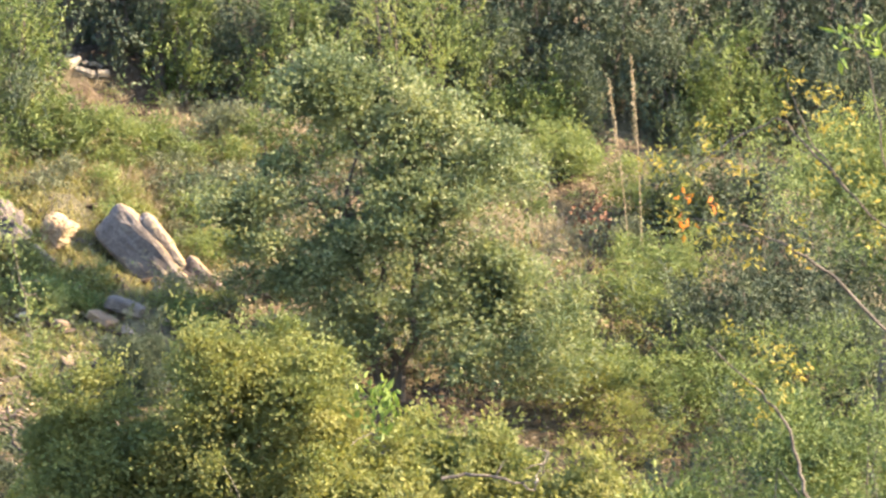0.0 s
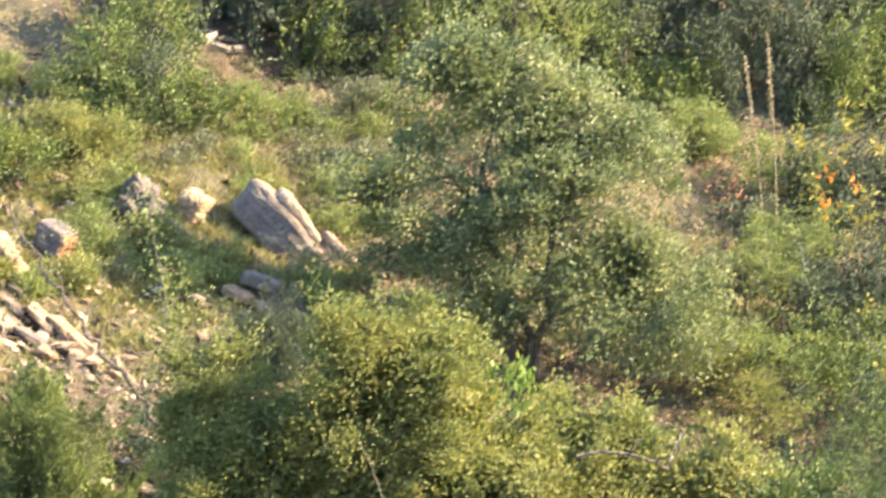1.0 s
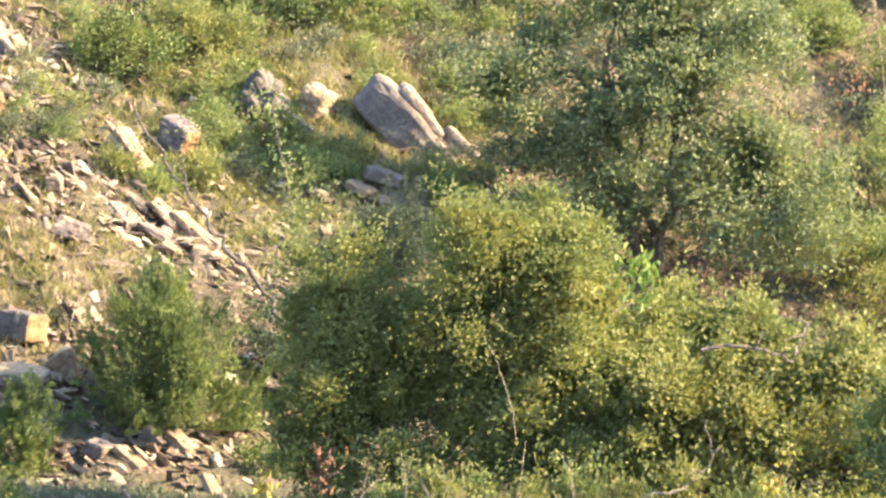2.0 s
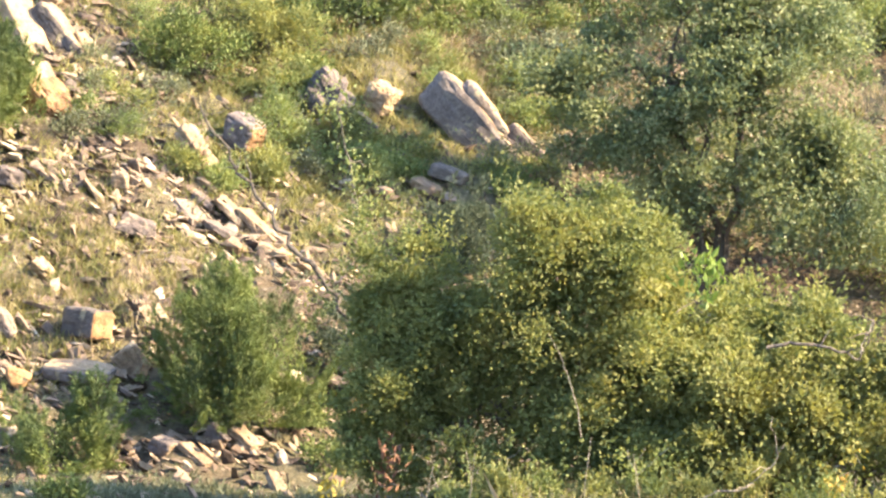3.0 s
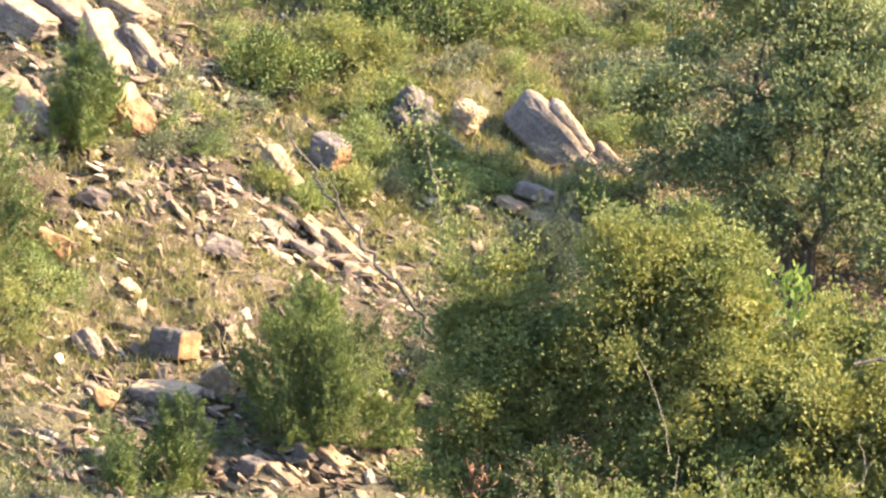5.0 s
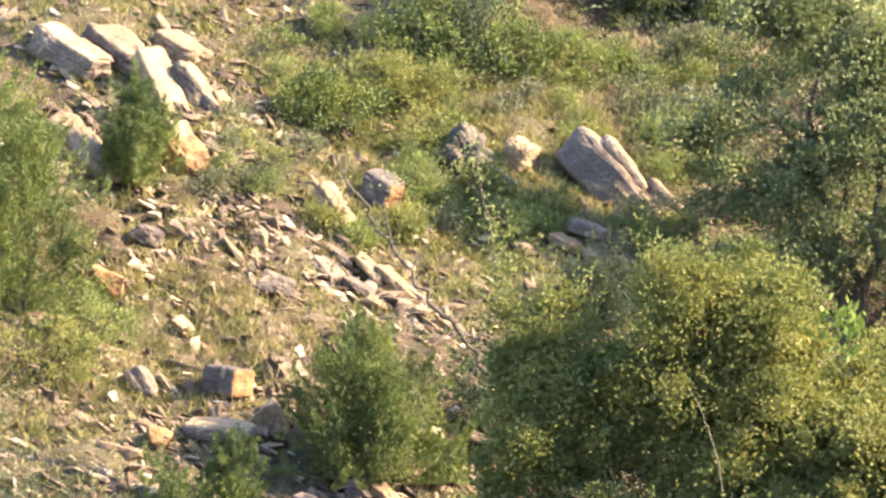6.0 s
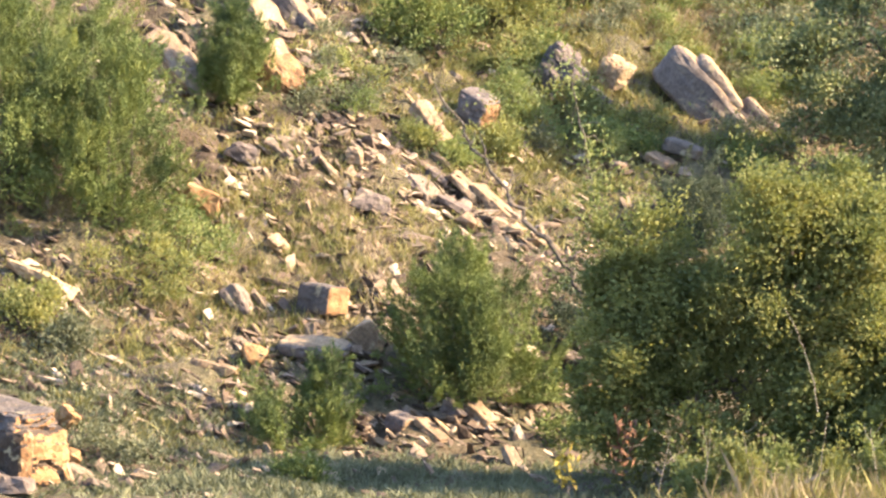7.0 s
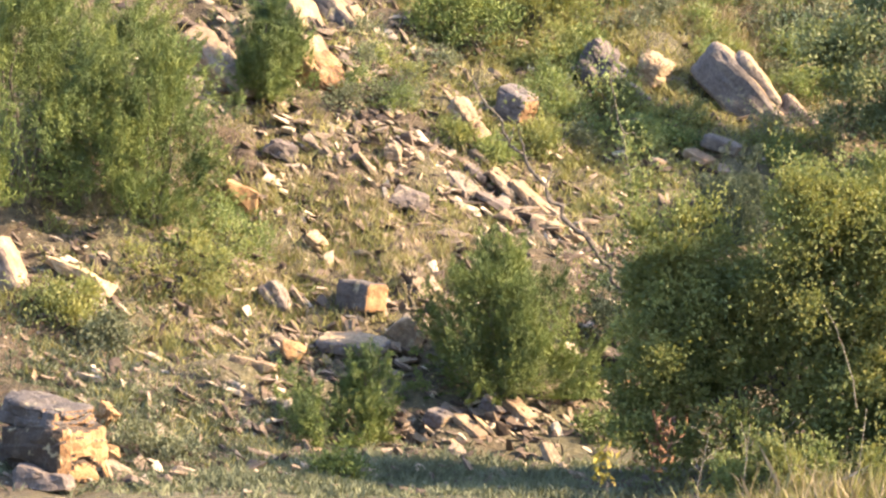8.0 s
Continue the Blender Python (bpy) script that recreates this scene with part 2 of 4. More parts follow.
def broadleaf(name, x, y, lobes, label, category, mat, seed, clumps=500, per=34, clump_r=0.2, leaf=(0.085, 0.05),
              stems=((0, 0, 0.5, 0.07),), limbs=14, bark=None, lift=0.3, shell=0.5, group="", shoots=0, gaps=-0.25, lump=0.8):
    """A shrub or tree: stems, crooked limbs into the crown, and a crown of leaf clumps."""
    rng = np.random.default_rng(seed)
    ob = thing(name, x, y, float(height(x, y)) - 0.05, label, category, group)
    v, f, mids = lobes_crown(rng, lobes, clumps, per, clump_r, leaf[0], leaf[1], lift, shell, shoots, gaps, lump)
    part("crown", v, f, mat, ob)
    for tx, ty, tz, r in stems:
        top = np.array([tx, ty, tz])
        a, b = limb(rng, (tx * 0.2, ty * 0.2, -0.1), top, r, r * 0.6, 0.06, 7)
        part("trunk" if r > 0.06 else "stem", a, b, bark or BARK, ob)
        near = np.argsort(np.linalg.norm(mids - top, axis=1) + rng.random(len(mids)) * 1.2)[: limbs * 2 : 2]
        for i in near:
            a, b = limb(rng, top * rng.uniform(0.7, 1.0), mids[i], r * 0.4, 0.006, 0.1, 6)
            part("limb", a, b, bark or BARK, ob)
    return ob


def juniper(name, x, y, w, h, label, seed, mat=None, plumes=70, per=120, cone=0.6, needle=(0.055, 0.0115), category="juniper", group="", rise=0.6, plume=0.4):
    """An upright conifer shrub: separate pointed plumes of needles round a few stems, with dark hollows between."""
    rng = np.random.default_rng(seed)
    ob = thing(name, x, y, float(height(x, y)) - 0.04, label, category, group)
    plumes = max(12, plumes // 2)
    a = np.arange(plumes) * 2.399 + rng.normal(0, 0.3, plumes)
    u = (np.arange(plumes) + rng.random(plumes)) / plumes
    rng.shuffle(u)
    foot = 0.03 * h + u * (h * 0.86 - plume * 0.6)
    wide = w * 0.5 * (1 - (u ** 1.4) * cone - 0.12 * (u < 0.06)) * (1 + 0.25 * np.sin(2 * a + seed))
    reach = wide * np.where(rng.random(plumes) < 0.7, rng.uniform(0.72, 1.05, plumes), rng.uniform(0.15, 0.7, plumes))
    out = np.stack([np.cos(a), np.sin(a) * 0.9], 1)
    p0 = np.concatenate([out * reach[:, None], foot[:, None]], 1)
    axis = unit(np.concatenate([out * rng.uniform(0.05, 0.42, (plumes, 1)), (rise + 0.2) * np.clip(0.12 + 3.0 * u, 0, 1)[:, None]], 1) + rng.normal(0, 0.15, (plumes, 3)))
    each = 11
    p0 = np.repeat(p0, each, 0) + rng.normal(size=(plumes * each, 3)) * np.array([0.22, 0.22, 0.42]) * plume
    axis = unit(np.repeat(axis, each, 0) + rng.normal(0, 0.28, (plumes * each, 3)))
    field = lumps(rng, p0 * np.array([1, 1, 0.8]), 0.42 + 0.1 * w)
    p0[:, :2] *= 1 + 0.2 * field[:, None]
    keep = field + 0.2 * rng.normal(size=len(p0)) > -0.07
    p0, axis = p0[keep], axis[keep]
    plumes, per = len(p0), max(12, int(per * 0.47))
    long = plume * rng.uniform(0.45, 1.15, (plumes, 1))
    q = rng.random((plumes, per, 1))
    thick = long[:, None] * 0.125 * (1.15 - q) * np.minimum(1, 0.5 + 3 * q)
    off = rng.normal(size=(plumes, per, 3))
    at = p0[:, None] + axis[:, None] * long[:, None] * (q - 0.15) + off * thick
    face = unit(off.reshape(-1, 3)) + unit(np.repeat(p0 * np.array([1, 1, 0.3]), per, 0)) * 0.6 + np.array([0, 0, 0.25])
    way = axis[:, None] * 0.9 + rng.normal(size=at.shape) * 0.5
    n2 = plumes * per // 5
    inner = np.stack([rng.normal(0, w * 0.19, n2), rng.normal(0, w * 0.19, n2), rng.uniform(0.03, 0.74, n2) * h], 1)
    at = np.concatenate([at.reshape(-1, 3), inner])
    way = np.concatenate([way.reshape(-1, 3), rng.normal(size=inner.shape) + np.array([0, 0, 0.6])])
    face = np.concatenate([face, rng.normal(size=inner.shape)])
    at[:, 2] = np.maximum(at[:, 2], 0.03)
    v, f = leaves(rng, at, way, *needle, face)
    part("crown", v, f, mat or JUNIPER_LEAF, ob)
    for i in range(4):
        b = rng.uniform(0, 2 * np.pi)
        a2, f2 = limb(rng, (0.03 * np.cos(b), 0.03 * np.sin(b), -0.1), (w * 0.16 * np.cos(b), w * 0.16 * np.sin(b), h * rng.uniform(0.5, 0.8)), 0.035, 0.008, 0.05)
        part("stem", a2, f2, BARK, ob)
    return ob


def rock_mesh(name, seed, size, mat, block=0.0, cuts=3, rough=0.05, points=18):
    """An angular stone: the hull of jittered corners, cut finer, split along bedding and roughened. block 1: near a squared block."""
    rng = np.random.default_rng(seed)
    bm = bmesh.new()
    if block:
        co = np.array([[i, j, k] for i in (-1, 1) for j in (-1, 1) for k in (-1, 1)], float)
        co = np.concatenate([co * rng.uniform(block * 0.9 - 0.1, 1.0, (8, 3)), unit(rng.normal(size=(7, 3))) * (rng.uniform(0.85, 1.1, (7, 1)) if block < 0.8 else 0.9)])
    else:
        co = unit(rng.normal(size=(points, 3))) * rng.uniform(0.75, 1.1, (points, 1))
    for c in co:
        bm.verts.new(c * 0.5)
    hull = bmesh.ops.convex_hull(bm, input=bm.verts)
    bmesh.ops.delete(bm, geom=[g for g in hull["geom_interior"] if isinstance(g, bmesh.types.BMVert)], context="VERTS")
    bmesh.ops.scale(bm, vec=size, verts=bm.verts)
    if cuts:
        bmesh.ops.bevel(bm, geom=list(bm.edges), offset=0.03 * min(size), segments=1, affect="EDGES")
        bmesh.ops.triangulate(bm, faces=bm.faces)
        for step in range(cuts):
            long = [e for e in bm.edges if e.calc_length() > (0.16 if cuts < 6 else 0.06) * sum(size) / 3]
            if long:
                bmesh.ops.subdivide_edges(bm, edges=long, cuts=1)
                bmesh.ops.triangulate(bm, faces=bm.faces)
        m = sum(size) / 3
        for v in bm.verts:
            q = v.co / m * 1.8 + Vector((seed * 3.1, 0, 0))
            n = noise.fractal(q, 0.7, 2.1, 4)
            bed = math.floor((v.co.z / m * 1.5 + 0.35 * noise.noise(q * 0.8)) * 3.2 + seed)
            n = n * (1.5 if cuts > 5 else 1.0) + (0.3 if cuts > 5 else 0.9) * noise.noise(Vector((bed * 5.3, seed, 0))) + 0.5 * (noise.cell(q * 1.6) - 0.5)
            v.co += v.co.normalized() * n * rough * m
    me = bpy.data.meshes.new(name)
    bm.to_mesh(me)
    bm.free()
    me.materials.append(mat)
    return me


def hewn_mesh(name, seed, size, mat, square=6.0, taper=0.0, rough=0.05, lighter=None, side="x", res=9):
    """A weathered block: a squared, rounded solid that narrows towards one end, with bedding steps, chipped edges and
    cracks.
    square: 3 rounded to 12 sharp. A second stone, if given, paints sunlight into the colour of the local x or z face."""
    bm = bmesh.new()
    bmesh.ops.create_cube(bm, size=2.0)
    bmesh.ops.subdivide_edges(bm, edges=list(bm.edges), cuts=res, use_grid_fill=True)
    m = sum(size) / 3
    half = Vector(size) * 0.5
    for v in bm.verts:
        p = v.co.copy()
        p /= (abs(p.x) ** square + abs(p.y) ** square + abs(p.z) ** square) ** (1 / square)
        k = 1 - taper * (p.x + 1) * 0.5
        p = Vector((p.x * half.x, p.y * half.y * (0.5 + 0.5 * k), p.z * half.z * k))
        q = p / m * 1.6 + Vector((seed * 3.1, seed * 1.7, 0))
        bed = math.floor((p.z / m * 1.6 + 0.25 * noise.noise(q * 0.8)) * 3.4 + seed)
        n = 1.1 * noise.fractal(q, 0.8, 2.1, 5) + 0.55 * noise.noise(Vector((bed * 5.3, seed, 0))) + 0.5 * (noise.cell(q * 1.7) - 0.5)
        crack = abs(noise.noise(q * 0.9 + Vector((7, 3, 1))))
        n -= 1.6 * max(0.0, 0.07 - crack) / 0.07 * 0.55
        v.co = p + p.normalized() * n * rough * m
    bm.normal_update()
    # faces turned to the sun side take the second stone, a painted sunlit tone
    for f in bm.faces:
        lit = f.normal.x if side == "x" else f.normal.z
        f.material_index = 1 if lighter and lit > 0.8 else 0
    bmesh.ops.triangulate(bm, faces=bm.faces)
    me = bpy.data.meshes.new(name)
    bm.to_mesh(me)
    bm.free()
    me.materials.append(mat)
    if lighter:
        me.materials.append(lighter)
    return me


def hewn(name, x, y, out, size, turn, tilt, label, seed, mat, square=6.0, taper=0.0, rough=0.05, lighter=None, side="x", lean=0.0, res=9):
    """A block with its middle out metres above the ground."""
    ob = new(name, hewn_mesh(name, seed, size, mat, square, taper, rough, lighter, side, res))
    ob.matrix_world = pose(x, y, float(height(x, y)) + out, lean, tilt, turn)
    return tagged(ob, label, "rock")


def slab(name, x, y, w, h, d, tilt, label, seed, mat, block=0.7, out=0.1, turn=-25.0, lean=0.0, rough=0.06, cuts=4):
    """A bed of rock set half into the slope, its middle out metres above the ground."""
    ob = new(name, rock_mesh(name, seed, (w, d, h), mat, block, cuts, rough))
    ob.matrix_world = pose(x, y, float(height(x, y)) + out, lean, tilt, turn)
    return tagged(ob, label, "rock")


def boulder(name, x, y, w, h, d, tilt, label, seed, mat, block=0.0, sink=0.25, turn=0.0, lean=0.0, rough=0.07, lift=0.0, cuts=4):
    ob = new(name, rock_mesh(name, seed, (w, d, h), mat, block, cuts, rough))
    ob.matrix_world = pose(x, y, float(height(x, y)) + h * (0.5 - sink) + lift, lean, tilt, turn)
    return tagged(ob, label, "rock")


# ---- the ground ----
def height(x, y):
    """Height of the ground: a level strip, a hillside that rises to the back and falls to the right, the viewer's own rise."""
    x, y = np.asarray(x, float), np.asarray(y, float)
    d = y - 55.5 - 9.0 * np.tanh((x + 4.0) / 15.0)
    hill = 0.25 * (d + np.sqrt(d * d + 1.6)) - 0.25 * ((d - 40.0) + np.sqrt((d - 40.0) ** 2 + 60.0))
    rise = 4.4 * np.clip((40.0 - y) / 40.0, 0.0, 1.3) ** 2
    near = np.exp(-((x + 3.0) / 40.0) ** 2 - ((y - 60.0) / 30.0) ** 2)
    on = 1.0 / (1.0 + np.exp(-1.5 * (d - 0.5)))
    wave = 0.10 * np.sin(1.1 * x + 0.7 * y) + 0.07 * np.sin(2.3 * x - 1.7 * y + 1.0) + 0.03 * np.sin(5.1 * x + 3.3 * y)
    return hill + rise + near * wave * (0.3 + 0.7 * on)


def stretch(lo, hi, step, far):
    """Even steps from lo to hi, then growing ones out to far on both sides."""
    mid = np.arange(lo, hi + step / 2, step)
    out = np.cumsum(step * 1.35 ** np.arange(1, 40))
    out = out[out < far]
    return np.concatenate([lo - out[::-1], mid, hi + out])


gx, gy = stretch(-16.0, 9.0, 0.11, 3000.0), stretch(48.0, 72.0, 0.11, 3000.0)
X, Y = np.meshgrid(gx, gy)
Z = height(X, Y)
inner = (X > -17) & (X < 10) & (Y > 46) & (Y < 74)
rough = np.array([noise.fractal((px * 1.3, py * 1.3, 0.0), 0.7, 2.2, 5) if k else 0.0 for px, py, k in zip(X.ravel(), Y.ravel(), inner.ravel())]).reshape(X.shape)
slope_part = 1.0 / (1.0 + np.exp(-1.5 * (Y - 55.0 - 9.0 * np.tanh((X + 4.0) / 15.0))))
fine = np.array([noise.noise((px * 5.5, py * 5.5, 3.0)) if k else 0.0 for px, py, k in zip(X.ravel(), Y.ravel(), inner.ravel())]).reshape(X.shape)
Z = Z + rough * (0.03 + 0.10 * slope_part) + fine * (0.012 + 0.04 * slope_part)
nx = len(gx)
gi = (np.arange(len(gy) - 1)[:, None] * nx + np.arange(nx - 1)[None, :]).ravel()
ground = new("ground", mesh_of("ground", np.stack([X, Y, Z], -1).reshape(-1, 3), np.stack([gi, gi + 1, gi + 1 + nx, gi + nx], 1).tolist(), SOIL))
tagged(ground, "stony hillside soil with dry grass and gravel", "ground", kind="structure")

# ---- rocks ----
split_rock = thing("boulder", -3.55, 62.75, float(height(-3.55, 62.75)), "long grey limestone boulder split by a dark crack, its edges sunlit", "rock")
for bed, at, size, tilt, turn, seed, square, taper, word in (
        ("lower_bed", (0.08, 0.0, -0.03), (2.12, 0.6, 0.62), 47, -2, 11, 7.0, 0.2, "smooth grey face, its edge coloured pale as sunlit"),
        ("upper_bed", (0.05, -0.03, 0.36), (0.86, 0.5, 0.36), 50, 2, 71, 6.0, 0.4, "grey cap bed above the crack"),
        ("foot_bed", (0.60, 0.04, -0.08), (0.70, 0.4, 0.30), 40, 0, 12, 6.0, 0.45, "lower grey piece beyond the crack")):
    # pale stone on each bed's top face paints in its sunlit edge
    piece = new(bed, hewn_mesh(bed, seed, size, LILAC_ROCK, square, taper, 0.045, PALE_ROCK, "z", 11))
    piece.parent = split_rock
    piece.matrix_basis = pose(*at, 0, tilt, turn)
    tagged(piece, word)
slab("boulder", -2.92, 61.92, 0.35, 0.18, 0.4, 54, "broken tan piece at the boulder's side", 72, OCHRE_ROCK, 0.6, 0.0, -20, 0, 0.06)
hewn("boulder", -3.34, 61.90, 0.06, (0.55, 0.16, 0.09), -22, 46, "thin white slab below the grey boulder", 73, PALE_ROCK, 7, 0.2)
hewn("boulder", -3.85, 61.41, 0.10, (0.5, 0.35, 0.2), -14, 18, "bluish slab half sunk below the boulder", 77, DARK_ROCK, 5, 0.2)
hewn("boulder", -4.12, 61.17, 0.10, (0.36, 0.3, 0.13), -30, 22, "small white slab in the grass below the boulder", 74, PALE_ROCK, 5, 0.2)
hewn("boulder", -4.60, 60.87, 0.10, (0.2, 0.2, 0.13), -30, 12, "small pale stone below the boulder", 75, PALE_ROCK, 5, 0.2)
# a second stone on these blocks colours their right or top as sunlit
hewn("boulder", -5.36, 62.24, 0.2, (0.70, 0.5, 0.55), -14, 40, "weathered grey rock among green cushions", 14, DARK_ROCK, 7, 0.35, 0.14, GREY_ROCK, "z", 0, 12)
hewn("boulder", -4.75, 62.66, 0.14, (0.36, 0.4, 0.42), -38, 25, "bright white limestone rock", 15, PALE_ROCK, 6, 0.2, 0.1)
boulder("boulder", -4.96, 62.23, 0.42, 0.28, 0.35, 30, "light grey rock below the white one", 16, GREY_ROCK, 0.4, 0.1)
hewn("boulder", -6.33, 61.15, 0.2, (0.5, 0.4, 0.46), -40, 18, "tan rounded rock in the grass, one side coloured as sunlit", 17, LILAC_ROCK, 5, 0.15, 0.06, OCHRE_ROCK)
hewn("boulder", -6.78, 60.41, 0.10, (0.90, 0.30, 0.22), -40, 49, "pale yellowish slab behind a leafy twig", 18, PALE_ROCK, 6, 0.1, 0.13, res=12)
hewn("boulder", -7.62, 56.36, 0.17, (0.48, 0.40, 0.34), -32, 5, "squared grey block, one side coloured ochre as sunlit", 19, DARK_ROCK, 9, 0.0, 0.03, OCHRE_ROCK, "x", -6)
hewn("boulder", -7.61, 55.55, 0.12, (0.80, 0.5, 0.19), -8, 5, "flat pale limestone slab under the grey block", 20, LILAC_ROCK, 5, 0.15, 0.06, PALE_ROCK, "z", 10)
boulder("boulder", -7.05, 55.98, 0.44, 0.37, 0.35, 40, "pale tilted slab by the juniper", 21, PALE_ROCK, 0.5, 0.1)
boulder("boulder", -8.23, 55.08, 0.37, 0.28, 0.35, 10, "small orange-brown rock by a juniper", 22, OCHRE_ROCK, 0.3, 0.1)
boulder("boulder", -8.64, 54.77, 0.73, 0.15, 0.35, 14, "long thin pale slab at the foot of the slope", 23, PALE_ROCK, 0.6, 0.1)
hewn("boulder", -8.57, 56.31, 0.12, (0.42, 0.3, 0.24), -12, 56, "brown upright stone on the slope", 24, GREY_ROCK, 6, 0.2, 0.08)
slab("boulder", -6.00, 59.57, 0.83, 0.13, 0.4, 40, "long bright slab lying down the slope", 25, PALE_ROCK, 0.75, 0.08, -14)
slab("boulder", -6.32, 59.71, 0.57, 0.11, 0.4, 36, "thin pale slab in a row of tilted slabs", 27, PALE_ROCK, 0.75, 0.08, -22)
slab("boulder", -6.44, 59.29, 0.53, 0.12, 0.4, 30, "grey slab in a row of tilted slabs", 26, GREY_ROCK, 0.65, 0.06, -10)
slab("boulder", -6.79, 59.40, 0.46, 0.11, 0.4, 40, "pale flat slab in a row of tilted slabs", 78, GREY_ROCK, 0.75, 0.06, -26)
slab("boulder", -6.21, 58.98, 0.36, 0.12, 0.4, 28, "small pale slab in a row of tilted slabs", 79, PALE_ROCK, 0.7, 0.06, -16)
slab("boulder", -6.66, 59.73, 0.40, 0.09, 0.3, 34, "thin grey slab above the row", 83, GREY_ROCK, 0.7, 0.06, -16)
slab("boulder", -5.76, 59.03, 0.40, 0.13, 0.3, 20, "pale slab at the lower end of the row", 84, PALE_ROCK, 0.7, 0.05, -16)
boulder("boulder", -7.29, 58.64, 0.59, 0.26, 0.4, 20, "bluish grey slab lying on the slope", 28, GREY_ROCK, 0.5, 0.1)
boulder("boulder", -7.63, 59.28, 0.30, 0.25, 0.3, 5, "small white angular stone", 29, PALE_ROCK, 0.6, 0.1)
hewn("boulder", -9.12, 61.93, 0.14, (1.16, 0.42, 0.26), -50, 50, "tall white sunlit slab standing on the slope", 30, PALE_ROCK, 7, 0.2, 0.035, res=12)
hewn("boulder", -8.68, 62.12, 0.10, (1.0, 0.5, 0.32), -10, 50, "dark grey slab with an edge coloured pale as sunlit", 31, DARK_ROCK, 5, 0.1, 0.06, PALE_ROCK, "z")
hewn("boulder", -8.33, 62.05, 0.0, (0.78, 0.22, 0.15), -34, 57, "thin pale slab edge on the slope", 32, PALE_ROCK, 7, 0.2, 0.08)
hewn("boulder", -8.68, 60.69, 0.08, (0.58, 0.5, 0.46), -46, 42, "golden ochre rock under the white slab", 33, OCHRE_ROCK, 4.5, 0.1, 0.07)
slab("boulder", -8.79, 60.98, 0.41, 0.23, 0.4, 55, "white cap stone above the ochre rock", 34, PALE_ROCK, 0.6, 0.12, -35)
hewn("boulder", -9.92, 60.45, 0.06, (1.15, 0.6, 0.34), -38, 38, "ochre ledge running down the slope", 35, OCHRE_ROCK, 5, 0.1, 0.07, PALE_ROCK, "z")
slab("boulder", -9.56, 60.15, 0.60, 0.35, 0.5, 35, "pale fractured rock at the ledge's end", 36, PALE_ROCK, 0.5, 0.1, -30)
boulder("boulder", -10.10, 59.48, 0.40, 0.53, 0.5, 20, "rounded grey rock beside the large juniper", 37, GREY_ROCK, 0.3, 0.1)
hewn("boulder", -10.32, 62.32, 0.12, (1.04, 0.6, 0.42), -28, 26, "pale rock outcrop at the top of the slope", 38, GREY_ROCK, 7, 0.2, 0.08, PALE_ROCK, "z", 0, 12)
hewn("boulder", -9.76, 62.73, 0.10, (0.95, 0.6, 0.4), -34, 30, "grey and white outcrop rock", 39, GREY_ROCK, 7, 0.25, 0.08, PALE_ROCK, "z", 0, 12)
hewn("boulder", -9.07, 63.32, 0.12, (0.71, 0.5, 0.3), -30, 25, "light pale outcrop rock", 40, PALE_ROCK, 7, 0.2, 0.08)
big_rock = thing("boulder", -10.28, 51.75, float(height(-10.28, 51.75)), "big squared rock, grey top and broken side coloured golden as sunlit", "rock")
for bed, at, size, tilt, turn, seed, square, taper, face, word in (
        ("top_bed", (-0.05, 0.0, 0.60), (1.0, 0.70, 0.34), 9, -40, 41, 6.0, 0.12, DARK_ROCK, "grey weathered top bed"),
        ("lower_block", (0.0, 0.0, 0.15), (1.14, 0.78, 0.66), -3, -40, 85, 8.0, -0.04, BROWN_ROCK, "brown front, broken side coloured golden as sunlit")):
    # ochre on the right faces adds golden sunlight to the stone's colour
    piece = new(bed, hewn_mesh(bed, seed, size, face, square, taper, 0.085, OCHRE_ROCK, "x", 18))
    piece.parent = big_rock
    piece.matrix_basis = pose(*at, 0, tilt, turn)
    tagged(piece, word)
slab("boulder", -9.90, 52.83, 0.29, 0.27, 0.3, 30, "small golden piece beside the big rock", 86, OCHRE_ROCK, 0.4, 0.15, -20, 0, 0.1)
slab("boulder", -9.79, 52.12, 0.35, 0.23, 0.3, 15, "low ochre piece at the big rock's foot", 87, OCHRE_ROCK, 0.4, 0.1, -20, 0, 0.1)
boulder("boulder", -10.25, 51.21, 0.74, 0.26, 0.5, 4, "low grey stone in front of the big squared rock", 42, GREY_ROCK, 0.5, 0.1)
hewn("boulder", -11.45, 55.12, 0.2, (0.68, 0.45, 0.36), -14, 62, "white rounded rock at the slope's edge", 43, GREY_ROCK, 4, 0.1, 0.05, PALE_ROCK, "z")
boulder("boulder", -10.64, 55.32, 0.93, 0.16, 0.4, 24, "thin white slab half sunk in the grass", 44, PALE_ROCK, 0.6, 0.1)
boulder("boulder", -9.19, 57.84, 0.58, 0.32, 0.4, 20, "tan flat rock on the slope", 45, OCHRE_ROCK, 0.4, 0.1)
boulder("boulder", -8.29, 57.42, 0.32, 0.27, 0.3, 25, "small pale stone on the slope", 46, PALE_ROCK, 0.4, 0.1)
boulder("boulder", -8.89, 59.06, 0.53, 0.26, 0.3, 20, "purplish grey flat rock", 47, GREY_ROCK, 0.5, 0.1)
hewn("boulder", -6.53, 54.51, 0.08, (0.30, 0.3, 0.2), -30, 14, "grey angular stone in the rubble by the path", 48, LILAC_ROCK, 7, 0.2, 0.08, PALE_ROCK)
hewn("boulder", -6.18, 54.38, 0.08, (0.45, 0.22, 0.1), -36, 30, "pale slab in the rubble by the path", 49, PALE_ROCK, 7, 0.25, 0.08)
